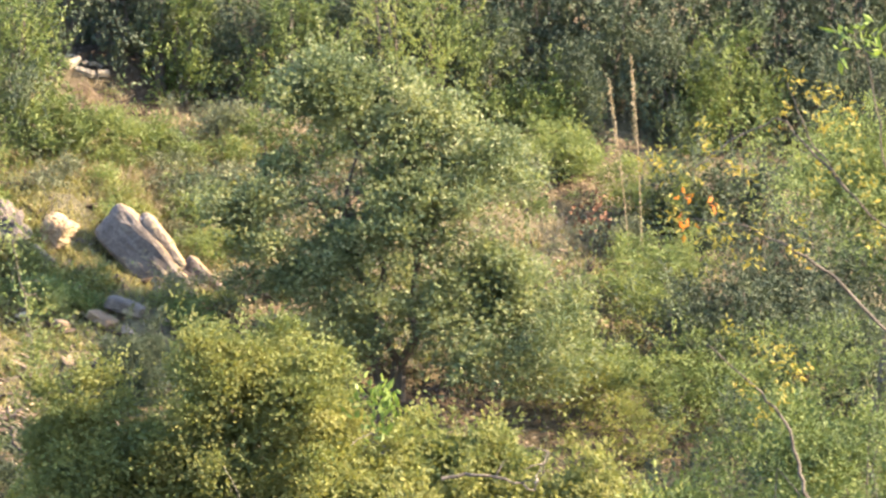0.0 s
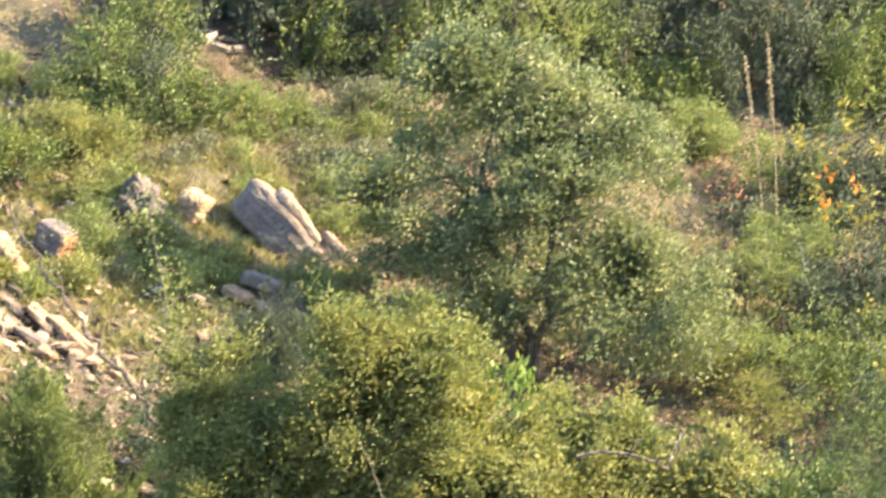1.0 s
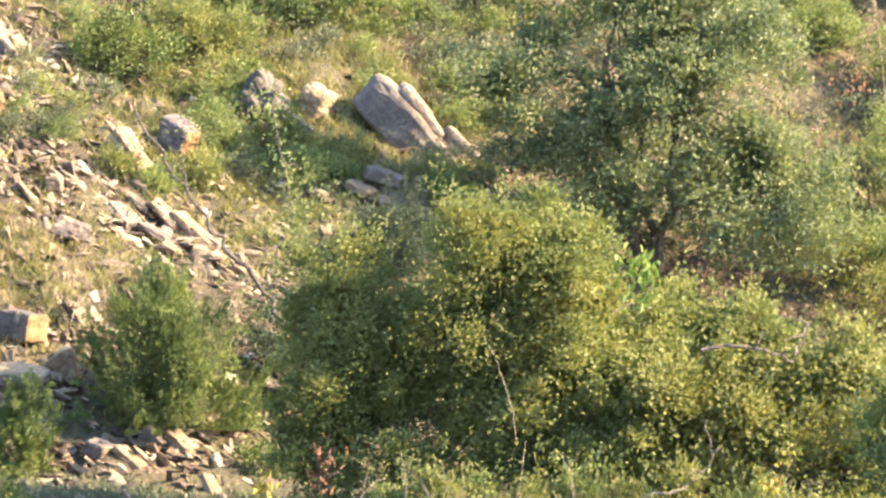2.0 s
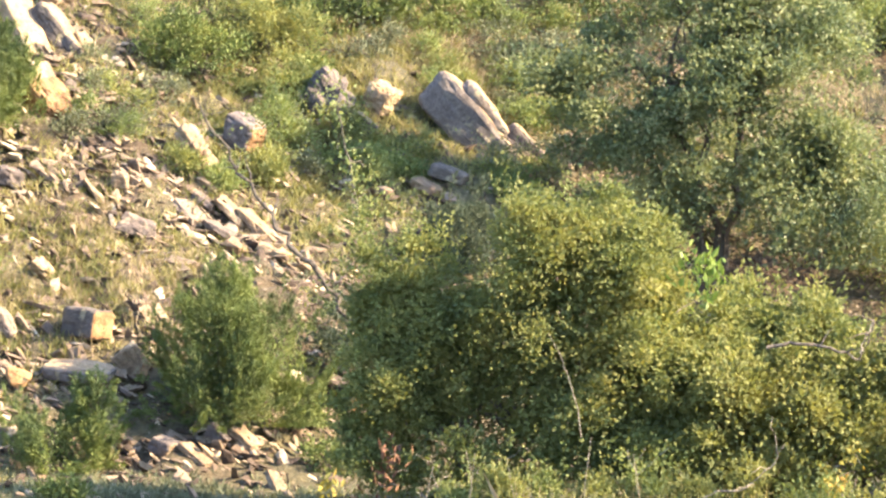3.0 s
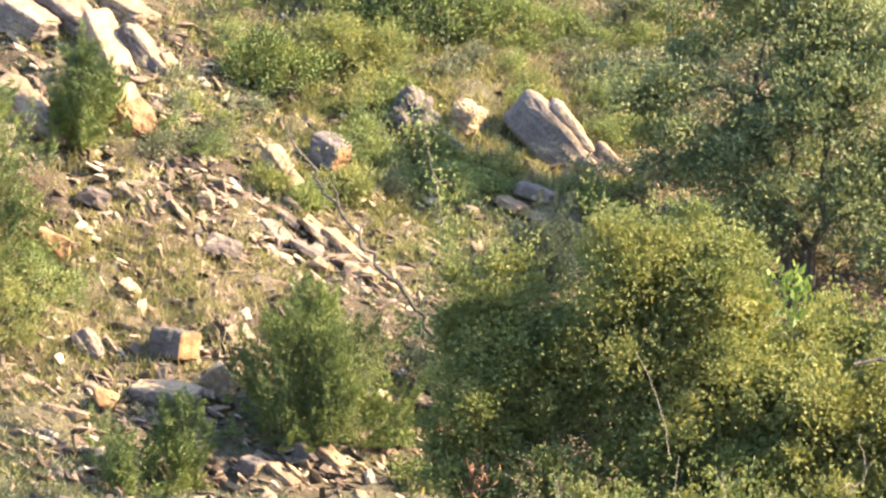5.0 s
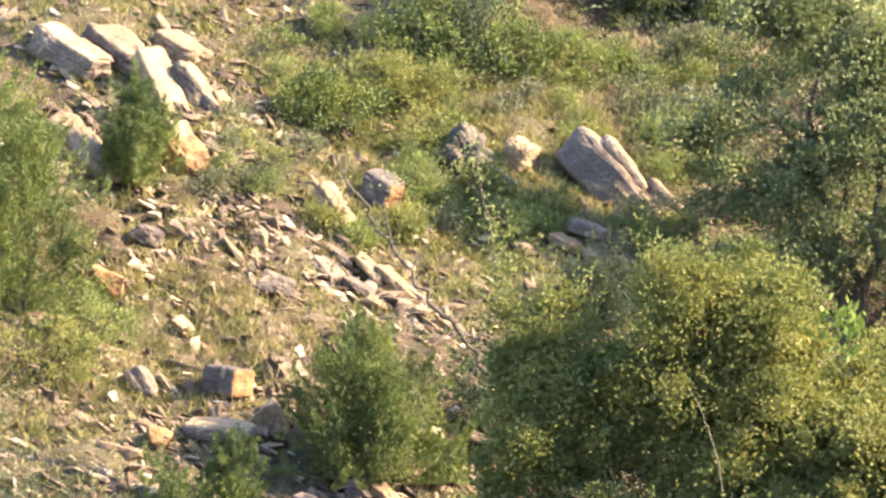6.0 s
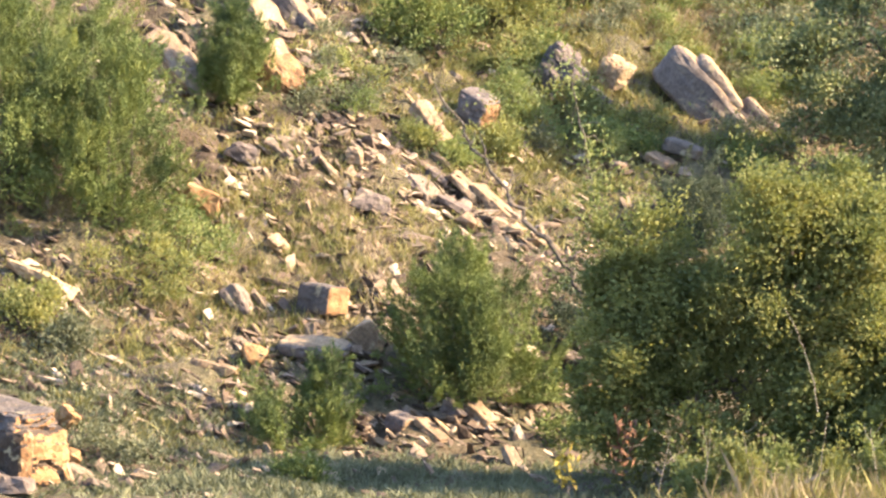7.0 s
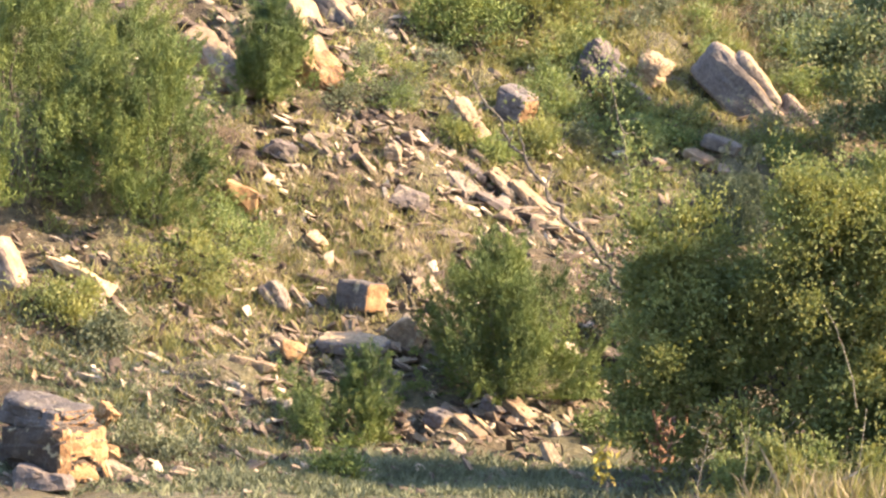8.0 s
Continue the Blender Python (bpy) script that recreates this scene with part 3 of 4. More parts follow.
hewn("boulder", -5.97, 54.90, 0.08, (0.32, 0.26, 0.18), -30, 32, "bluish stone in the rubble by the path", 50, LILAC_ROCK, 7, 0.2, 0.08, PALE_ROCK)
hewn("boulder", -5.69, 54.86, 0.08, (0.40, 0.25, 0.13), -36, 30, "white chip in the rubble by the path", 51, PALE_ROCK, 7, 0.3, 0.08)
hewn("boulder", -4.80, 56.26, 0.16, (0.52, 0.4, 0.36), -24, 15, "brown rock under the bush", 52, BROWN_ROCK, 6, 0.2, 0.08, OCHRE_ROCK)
boulder("boulder", -2.28, 63.15, 0.63, 0.28, 0.4, 20, "pale rock beyond the oak", 53, PALE_ROCK, 0.5, 0.1)

# ---- shrubs and trees ----
big_bush = broadleaf("bush", -2.88, 52.20, [(-1.12, 0.0, 0.5, 0.34, 0.6, 0.4), (-1.05, 0.1, 1.15, 0.34, 0.6, 0.45), (-1.02, 0.1, 1.8, 0.36, 0.6, 0.48), (-0.75, 0.1, 2.2, 0.3, 0.5, 0.45), (-0.7, 0.0, 1.6, 0.45, 0.4, 0.4), (-0.7, 0.2, 1.0, 0.6, 0.5, 0.6), (-0.1, 0.1, 1.9, 0.45, 0.7, 0.5), (0.1, 0.3, 1.1, 0.9, 0.5, 0.8), (0.45, 0.0, 2.65, 0.42, 0.7, 0.5), (1.05, 0.0, 2.75, 0.5, 0.7, 0.5), (1.5, 0, 2.5, 0.38, 0.7, 0.55), (0.8, 0.1, 1.9, 0.9, 0.7, 0.7), (1.7, -0.1, 1.7, 0.6, 0.7, 0.6), (2.2, -0.1, 1.5, 0.5, 0.7, 0.5), (1.2, -0.3, 1.1, 0.7, 0.6, 0.5), (-0.3, -0.3, 0.5, 0.7, 0.5, 0.35), (0.9, -0.4, 0.5, 0.8, 0.5, 0.4), (1.9, -0.5, 0.6, 0.7, 0.5, 0.5)],
          "large dense bush of small yellowing green leaves", "bush", BUSH_LEAF, 101, 1500, 105, 0.15, (0.052, 0.034), ((-0.4, 0, 0.9, 0.06), (0.3, 0, 1.1, 0.065), (0.9, 0, 0.8, 0.05)), shoots=300, shell=0.3, gaps=-0.6, lump=0.5)
extra_crown(big_bush, [(0.5, -0.1, 2.6, 0.6, 0.8, 0.65), (1.1, -0.1, 2.6, 0.6, 0.8, 0.65), (1.5, -0.2, 1.9, 0.55, 0.8, 0.8), (0.1, -0.2, 2.2, 0.5, 0.7, 0.5), (0.6, -0.5, 1.7, 0.7, 0.4, 0.6), (1.2, -0.6, 1.2, 0.6, 0.4, 0.5)], YELLOW_LEAF, 111, 420, 70, 0.14, (0.052, 0.034), "yellow autumn-tinged leaves", 150, 0.0)
extra_crown(big_bush, [(-1.3, 0, 2.45, 0.3, 0.3, 0.4), (-0.95, 0, 2.75, 0.32, 0.3, 0.4), (-1.3, 0, 3.2, 0.18, 0.2, 0.45), (-0.65, 0, 2.6, 0.28, 0.3, 0.4), (-1.75, 0, 2.3, 0.25, 0.3, 0.3), (-0.5, 0, 2.0, 0.3, 0.4, 0.4), (-0.9, -0.45, 1.5, 0.4, 0.25, 0.5)], BUSH_LEAF, 112, 120, 44, 0.12, (0.05, 0.03), "thin pale green shoots", 120, -0.1)
lime_bush = broadleaf("bush", -0.55, 52.79, [(-0.6, 0, 1.1, 0.7, 0.8, 0.9), (0.1, 0.2, 1.6, 0.7, 0.9, 0.8), (0.9, 0.1, 1.5, 0.8, 0.8, 0.8), (0.3, -0.2, 0.7, 1.4, 0.6, 0.6), (-0.5, -0.4, 0.2, 0.9, 0.5, 0.4), (0.7, -0.4, 0.2, 0.9, 0.5, 0.4)],
          "spreading bush with lime and yellow leaves", "bush", BUSH_LEAF, 102, 640, 80, 0.15, (0.06, 0.038), ((-0.3, 0, 0.7, 0.05), (0.5, 0, 0.9, 0.05)), shoots=170, shell=0.3, gaps=-0.15, lump=0.55)
extra_crown(lime_bush, [(-0.3, -0.3, 1.5, 0.6, 0.6, 0.6), (0.6, -0.3, 1.7, 0.7, 0.6, 0.6), (1.2, -0.3, 1.2, 0.6, 0.6, 0.6), (0.3, -0.5, 0.8, 1.0, 0.5, 0.5)], YELLOW_LEAF, 114, 260, 70, 0.14, (0.052, 0.034), "yellow-green sunlit leaves", 90, -0.1)
yellow_bush = broadleaf("bush", 1.15, 51.7, [(-0.6, 0, 1.0, 0.7, 0.7, 0.8), (0.4, 0.1, 1.3, 0.8, 0.7, 0.8), (0.1, -0.2, 0.6, 1.2, 0.6, 0.6), (0.8, -0.4, 0.2, 0.9, 0.4, 0.4)],
          "round yellow-green bush beside a dead branch", "bush", YELLOW_LEAF, 105, 460, 80, 0.15, (0.06, 0.038), ((-0.2, 0, 0.7, 0.05), (0.4, 0, 0.9, 0.05)), shoots=130, shell=0.3, gaps=-0.1, lump=0.55)
extra_crown(yellow_bush, [(-0.9, -0.2, 1.3, 0.5, 0.5, 0.5), (-1.6, -0.3, 1.1, 0.5, 0.5, 0.6)], YELLOW_LEAF, 113, 90, 70, 0.14, (0.06, 0.038), "yellow leaf clusters", 40, 0.1)
broadleaf("bush", 2.95, 46.8, [(-0.8, 0, 1.3, 0.7, 0.8, 1.1), (0.5, 0.1, 1.8, 0.8, 0.8, 1.1), (1.5, 0, 1.5, 0.9, 0.8, 1.1), (0.3, -0.2, 0.7, 1.5, 0.7, 0.7)],
          "feathery green shrub beside the yellow bush", "bush", JUNIPER_LEAF, 103, 560, 60, 0.16, (0.085, 0.032), ((-0.2, 0, 0.9, 0.05), (0.8, 0, 1.1, 0.05)), lift=0.7, shoots=150, shell=0.3, gaps=-0.05, lump=0.6)
broadleaf("tall_shrub", 3.25, 45.0, [(-0.7, 0, 2.2, 0.5, 0.5, 1.1), (0.1, 0.1, 2.9, 0.6, 0.6, 1.0), (0.9, 0, 2.6, 0.6, 0.6, 1.2), (-0.2, 0, 1.2, 0.9, 0.7, 0.9)],
          "tall airy shrub with feathery yellow-green leaves", "shrub", JUNIPER_LEAF, 106, 420, 60, 0.15, (0.05, 0.015), ((-0.4, 0, 1.2, 0.035), (0.4, 0, 1.4, 0.035)), lift=0.6, shoots=60, shell=0.3, gaps=0.0, lump=0.6)
broadleaf("airy_tree", 4.75, 58.0, [(0.0, 0, 4.5, 0.75, 0.8, 0.7), (0.9, 0, 3.9, 0.8, 0.8, 0.9), (1.6, 0, 3.0, 0.7, 0.7, 0.8)],
          "airy green tree behind the sumac", "tree", JUNIPER_LEAF, 107, 520, 80, 0.17, (0.07, 0.022), ((0.2, 0, 2.2, 0.06), (0.8, 0, 2.4, 0.05)), 16, lift=0.5, shoots=60, shell=0.3)
broadleaf("oak_tree", -0.61, 61.82, [(-1.3, -0.75, 2.4, 0.7, 0.65, 0.6), (-1.9, -0.75, 2.2, 0.5, 0.5, 0.3), (-1.0, -0.55, 3.75, 0.55, 0.6, 0.45), (-0.5, -0.55, 3.3, 0.9, 0.65, 0.8), (0.4, -0.65, 3.0, 0.9, 0.65, 0.8), (1.0, -0.75, 2.6, 0.8, 0.65, 0.5), (-0.9, -0.75, 1.5, 1.0, 0.65, 0.7), (0.2, -1.05, 2.0, 1.1, 0.65, 0.8), (1.2, -0.75, 1.3, 0.9, 0.65, 0.5), (-0.8, -0.85, 0.7, 1.0, 0.65, 0.6), (1.3, -0.75, 0.8, 1.3, 0.65, 0.7), (0.6, -0.7, 2.4, 1.0, 0.65, 0.8), (1.7, -0.7, 0.9, 0.8, 0.6, 0.5), (0.8, -1.3, 0.9, 0.9, 0.4, 0.5), (-0.1, 0.5, 0.8, 1.0, 0.4, 0.9), (1.5, -1.5, 0.3, 1.0, 0.5, 0.5)],
          "small oak tree with grey-green leaves and forked trunk", "tree", OAK_LEAF, 104, 1750, 62, 0.16, (0.06, 0.038), ((-0.6, -0.4, 2.3, 0.075), (0.45, -0.5, 2.2, 0.07), (-0.1, -0.4, 2.8, 0.06)), 20, None, 0.3, 0.2, shoots=110, gaps=-0.42, lump=0.55)

juniper("juniper", -5.88, 55.34, 1.66, 1.85, "bushy green juniper on the rubble", 201, plumes=160, per=260, cone=0.7, plume=0.4)
juniper("juniper", -7.77, 53.81, 1.02, 0.72, "low green juniper by the path", 202, plumes=30, per=180, cone=0.3, plume=0.3)
juniper("juniper", -7.29, 54.06, 0.66, 1.09, "small pointed juniper by the path", 203, plumes=30, per=180, cone=0.85, plume=0.3)
juniper("juniper", -11.55, 56.75, 2.15, 3.17, "large leafy juniper on the slope", 204, plumes=190, per=210, cone=0.45, rise=0.4, plume=0.45, needle=(0.056, 0.0125))
juniper("juniper", -10.09, 57.06, 1.59, 2.42, "broad juniper leaning beside a large one", 207, plumes=120, per=210, cone=0.5, rise=0.4, plume=0.45, needle=(0.056, 0.0125))
juniper("juniper", -10.95, 58.12, 1.69, 2.40, "juniper growing between two larger ones", 208, plumes=110, per=200, cone=0.5, rise=0.4, plume=0.45, needle=(0.056, 0.0125))
juniper("juniper", -9.16, 60.10, 0.76, 1.34, "slim juniper between pale slabs", 205, plumes=100, per=230, cone=0.55, plume=0.34)
juniper("juniper", -3.62, 59.91, 0.80, 1.15, "small dark juniper behind the bush", 206, DARK_LEAF, plumes=80, per=200, cone=0.65, plume=0.3)

for i, (x, y, w, h, mat) in enumerate([(3.1, 55.2, 0.95, 1.75, JUNIPER_LEAF), (4.0, 54.4, 1.1, 2.1, JUNIPER_LEAF), (2.2, 54.6, 0.8, 1.35, JUNIPER_LEAF), (1.5, 56.6, 0.9, 1.3, JUNIPER_LEAF),
                                       (3.7, 57.2, 1.0, 1.9, DARK_LEAF), (2.6, 58.3, 1.0, 1.5, DARK_LEAF), (0.55, 57.6, 0.9, 1.1, DARK_LEAF), (4.6, 52.6, 1.0, 1.7, DARK_LEAF), (1.9, 52.8, 0.8, 1.2, JUNIPER_LEAF), (3.35, 43.6, 1.1, 2.3, DARK_LEAF), (2.55, 44.2, 0.8, 1.7, DARK_LEAF), (4.1, 47.6, 1.1, 2.4, DARK_LEAF)]):
    juniper("juniper", x, y, w, h, "feathery green juniper in the thicket" if mat is JUNIPER_LEAF else "dark green juniper deep in the thicket", 250 + i, mat, plumes=44, per=110, cone=0.6, plume=0.36)

HUES = {OLIVE_LEAF.name: "olive-green", JUNIPER_LEAF.name: "fresh green", LIME_LEAF.name: "yellow-green", SAGE_LEAF.name: "grey-green", DARK_LEAF.name: "dark green", BUSH_LEAF.name: "yellowing", YELLOW_LEAF.name: "yellow-tinged"}

# woodland along the top: a dark back row, then the nearer trees
for i, (x, y) in enumerate([(-5.01, 67.68), (-4.41, 67.73), (-3.91, 68.14), (-3.32, 68.46), (-2.64, 68.73), (-1.97, 69.40), (-1.28, 69.84), (-0.58, 70.31), (0.13, 70.34), (0.83, 70.46), (1.46, 70.49), (2.10, 70.72), (2.73, 70.68), (3.38, 71.00),
                           (4.11, 71.46), (4.77, 71.74), (5.42, 71.89), (6.08, 72.07), (6.70, 71.82), (7.38, 72.15), (1.06, 69.73), (2.31, 69.82), (4.56, 71.02), (5.69, 71.25), (-3.76, 67.56)]):
    juniper("juniper", x, y, 1.5, 2.9 + 0.5 * math.sin(5 * i), "tall dark juniper in the back of the wood", 340 + i, DARK_LEAF, plumes=60, per=34, cone=0.35, needle=(0.10, 0.036), plume=0.6, group="woodland junipers")
for i, (x, y, w, h, mat) in enumerate([
        (-5.59, 65.54, 1.24, 1.90, JUNIPER_LEAF), (-6.07, 64.50, 1.0, 1.6, JUNIPER_LEAF), (-5.75, 66.3, 1.1, 1.5, DARK_LEAF), (-5.55, 64.7, 0.85, 1.2, DARK_LEAF), (3.0, 63.6, 1.3, 1.5, DARK_LEAF), (3.8, 63.9, 1.4, 1.7, DARK_LEAF), (4.6, 63.6, 1.4, 1.7, DARK_LEAF), (5.4, 63.5, 1.4, 1.7, DARK_LEAF), (4.3, 61.4, 1.2, 1.3, JUNIPER_LEAF), (5.3, 60.6, 1.2, 1.5, JUNIPER_LEAF), (4.2, 65.2, 1.5, 1.5, DARK_LEAF), (5.0, 65.3, 1.5, 1.6, DARK_LEAF), (5.8, 65.3, 1.5, 1.6, DARK_LEAF), (-3.45, 67.42, 0.83, 1.96, JUNIPER_LEAF), (-2.67, 67.51, 0.90, 1.73, DARK_LEAF),
        (-1.99, 67.49, 0.98, 1.96, JUNIPER_LEAF), (-1.40, 67.94, 0.83, 1.74, DARK_LEAF), (-0.71, 67.92, 1.44, 2.88, OLIVE_LEAF), (-0.03, 68.46, 1.30, 2.67, JUNIPER_LEAF), (0.59, 69.05, 1.00, 2.08, DARK_LEAF),
        (1.74, 69.04, 0.92, 1.46, DARK_LEAF), (1.27, 68.82, 0.84, 1.00, JUNIPER_LEAF), (3.07, 69.47, 1.09, 1.86, DARK_LEAF), (3.95, 69.93, 1.01, 1.87, JUNIPER_LEAF), (3.54, 69.48, 0.93, 1.47, JUNIPER_LEAF),
        (5.07, 70.30, 1.41, 1.65, DARK_LEAF), (6.18, 70.41, 1.41, 1.89, DARK_LEAF), (3.36, 66.86, 1.42, 1.42, DARK_LEAF), (4.20, 67.10, 1.50, 1.50, DARK_LEAF)]):
    juniper("juniper", x, y, w, h, f"{HUES[mat.name]} woodland juniper at the edge of the clearing", 300 + i, mat, plumes=55, per=52, cone=0.5, needle=(0.07, 0.026), plume=0.55, group="woodland junipers")

# low shrubs on the slope
for i, (x, y, w, h, mat) in enumerate([
        (-4.32, 65.16, 1.24, 0.95, OLIVE_LEAF), (-5.02, 64.78, 1.16, 0.94, JUNIPER_LEAF), (-3.65, 65.51, 0.88, 0.73, OLIVE_LEAF), (-3.03, 66.34, 1.26, 0.67, SAGE_LEAF),
        (-5.69, 64.21, 1.22, 0.86, JUNIPER_LEAF), (-7.49, 62.53, 1.05, 0.91, JUNIPER_LEAF), (-6.98, 62.63, 1.19, 0.91, JUNIPER_LEAF), (-6.64, 63.67, 1.63, 0.64, LIME_LEAF),
        (-6.26, 63.49, 1.35, 0.64, LIME_LEAF), (-5.90, 62.64, 0.98, 0.49, LIME_LEAF), (-5.20, 61.75, 0.83, 0.55, LIME_LEAF), (-4.38, 61.91, 0.76, 0.48, LIME_LEAF), (-2.80, 65.25, 1.02, 0.51, SAGE_LEAF), (-3.49, 64.66, 0.94, 0.43, SAGE_LEAF), (-3.26, 64.37, 0.79, 0.36, OLIVE_LEAF), (-2.59, 63.88, 0.86, 0.43, OLIVE_LEAF),
        (-4.81, 61.25, 0.82, 0.55, OLIVE_LEAF), (-5.98, 61.34, 0.89, 0.62, OLIVE_LEAF), (-6.18, 60.63, 0.81, 0.47, LIME_LEAF), (0.57, 66.87, 1.64, 0.67, SAGE_LEAF),
        (-0.18, 66.52, 1.48, 0.67, SAGE_LEAF), (1.33, 67.85, 1.67, 0.76, OLIVE_LEAF), (2.20, 66.56, 1.63, 0.59, SAGE_LEAF), (1.19, 64.08, 1.86, 0.64, SAGE_LEAF),
        (2.12, 64.30, 1.87, 1.00, OLIVE_LEAF), (0.81, 62.50, 2.09, 0.91, SAGE_LEAF), (1.84, 62.06, 2.08, 1.11, OLIVE_LEAF), (2.96, 67.06, 1.50, 0.90, OLIVE_LEAF),
        (1.56, 61.81, 1.45, 0.90, YELLOW_LEAF), (5.26, 67.75, 1.97, 1.97, OLIVE_LEAF), (4.66, 64.71, 2.17, 1.01, DARK_LEAF), (3.75, 65.04, 1.89, 0.87, DARK_LEAF), (2.41, 67.25, 1.43, 1.13, OLIVE_LEAF), (1.64, 68.17, 1.07, 0.53, OLIVE_LEAF), (-0.92, 66.29, 1.18, 0.52, SAGE_LEAF), (-1.66, 66.40, 1.19, 0.67, JUNIPER_LEAF), (-2.32, 66.20, 1.11, 0.74, JUNIPER_LEAF), (2.97, 65.61, 1.17, 1.10, OLIVE_LEAF), (2.67, 61.99, 2.08, 1.31, JUNIPER_LEAF), (3.67, 62.53, 1.81, 1.33, JUNIPER_LEAF), (3.21, 63.18, 1.83, 1.06, JUNIPER_LEAF), (2.15, 61.03, 1.63, 1.02, YELLOW_LEAF), (3.46, 61.23, 2.05, 1.37, DARK_LEAF), (-9.25, 56.60, 1.26, 0.82, OLIVE_LEAF),
        (-9.64, 55.95, 1.25, 0.69, LIME_LEAF), (-10.74, 54.58, 0.97, 0.55, LIME_LEAF), (-10.23, 54.43, 0.79, 0.36, SAGE_LEAF), (-9.39, 52.44, 1.17, 0.35, SAGE_LEAF),
        (-7.36, 52.21, 0.52, 0.35, JUNIPER_LEAF), (2.40, 64.95, 1.05, 1.25, OLIVE_LEAF), (1.75, 62.95, 0.9, 0.5, SAGE_LEAF), (2.1, 63.2, 0.7, 0.45, OLIVE_LEAF), (-4.81, 57.13, 1.02, 1.02, DARK_LEAF), (-4.75, 54.6, 0.6, 0.42, JUNIPER_LEAF), (-6.95, 60.15, 0.42, 0.34, LIME_LEAF), (-6.55, 60.1, 0.4, 0.3, OLIVE_LEAF)]):
    broadleaf("cushion_shrub", x, y, [(0, 0, h * 0.35, w * 0.5, w * 0.4, h * 0.6), (w * 0.2, 0, h * 0.3, w * 0.3, w * 0.3, h * 0.5)], f"low {HUES[mat.name]} cushion shrub on the stony slope", "shrub", mat, 400 + i,
              int(60 + 45 * w * h), 30, 0.11, (0.051, 0.026), ((0, 0, h * 0.3, 0.02),), 5, None, 0.6, 0.3, "cushion shrubs", shoots=int(8 * w), gaps=-0.3, lump=0.5)


# leafy weeds along the foot of the big bushes
for i, (x, y, w, h, mat) in enumerate([(-3.15, 50.7, 0.5, 0.55, OLIVE_LEAF), (-2.7, 50.5, 0.45, 0.8, LIME_LEAF), (-2.3, 50.8, 0.6, 0.7, OLIVE_LEAF), (-1.75, 50.5, 0.5, 0.65, LIME_LEAF), (-1.3, 50.7, 0.6, 0.85, OLIVE_LEAF), (-0.8, 50.5, 0.6, 0.6, LIME_LEAF), (-0.2, 50.6, 0.7, 0.75, YELLOW_LEAF), (0.4, 50.6, 0.7, 0.7, OLIVE_LEAF), (0.95, 50.4, 0.6, 0.6, LIME_LEAF)]):
    broadleaf("weed", x, y, [(0, 0, h * 0.5, w * 0.4, w * 0.3, h * 0.5), (w * 0.25, -0.1, h * 0.35, w * 0.3, w * 0.3, h * 0.35)], f"tall leafy {HUES[mat.name]} weed at the bush's foot", "weed", mat, 460 + i,
              60, 24, 0.09, (0.06, 0.026), ((0, 0, h * 0.5, 0.01), (w * 0.2, 0, h * 0.45, 0.008)), 5, STRAW_STALK, 0.5, 0.2, shoots=22, gaps=-0.3, lump=0.4)

# smaller cushions strewn over the upper slope and along the clearing
rng = np.random.default_rng(77)
for i in range(84):
    x = rng.uniform(-8.4, -1.9)
    y = 60.2 + (x + 8.4) * 0.22 + rng.uniform(0.0, 4.6)
    w = rng.uniform(0.28, 0.72)
    h = w * rng.uniform(0.55, 0.95)
    mat = (OLIVE_LEAF, JUNIPER_LEAF, LIME_LEAF, SAGE_LEAF, OLIVE_LEAF, SAGE_LEAF)[int(rng.integers(6))]
    if min((x + 3.5) ** 2 / 0.8 + (y - 62.6) ** 2, (x + 4.75) ** 2 + (y - 62.5) ** 2 * 0.5, (x + 6.5) ** 2 + (y - 60.7) ** 2) < 0.5:
        continue
    broadleaf("cushion_shrub", x, y, [(0, 0, h * 0.4, w * 0.5, w * 0.45, h * 0.6)], f"small {HUES[mat.name]} cushion shrub in the dry grass", "shrub", mat, 500 + i,
              40, 24, 0.09, (0.044, 0.02), ((0, 0, h * 0.3, 0.012),), 3, None, 0.7, 0.3, "cushion shrubs", shoots=6, gaps=-0.5, lump=0.4)


def twig(name, points, r0, r1, label, category, mat, seed, fork=0):
    """A bare branch through the points, with some thin forks."""
    rng = np.random.default_rng(seed)
    pts = np.array(points, float)
    ob = thing(name, *pts[0], label, category)
    k = np.linspace(0, len(pts) - 1, 4 * len(pts))
    fine = np.stack([np.interp(k, np.arange(len(pts)), pts[:, c]) for c in range(3)], 1) - pts[0]
    fine[1:-1] += rng.normal(0, r0 * 0.8, fine[1:-1].shape)
    part("branch", *tube(fine, np.linspace(r0, r1, len(fine))), mat, ob)
    for i in range(fork):
        a = fine[rng.integers(len(fine) // 3, len(fine))]
        b = a + rng.normal(0, 0.16, 3) + np.array([0, 0, 0.12])
        part("fork", *limb(rng, a, b, r0 * 0.45, 0.003, 0.1, 5), mat, ob)
    return ob


# bare and dead branches
twig("bare_branch", [(-4.47, 53.80, 1.82), (-4.83, 53.80, 2.33), (-5.19, 53.80, 2.72), (-5.36, 53.70, 3.09), (-5.66, 53.70, 3.42), (-5.89, 53.60, 3.81)], 0.036, 0.012, "thin dark bare branch rising from the big bush", "branch", BARK, 901, 8)
twig("bare_branch", [(-4.05, 53.80, 2.00), (-4.35, 53.80, 2.78), (-4.46, 53.70, 3.51), (-4.57, 53.60, 4.17)], 0.02, 0.006, "thin leafy shoot rising from the big bush", "branch", BARK, 902, 8)
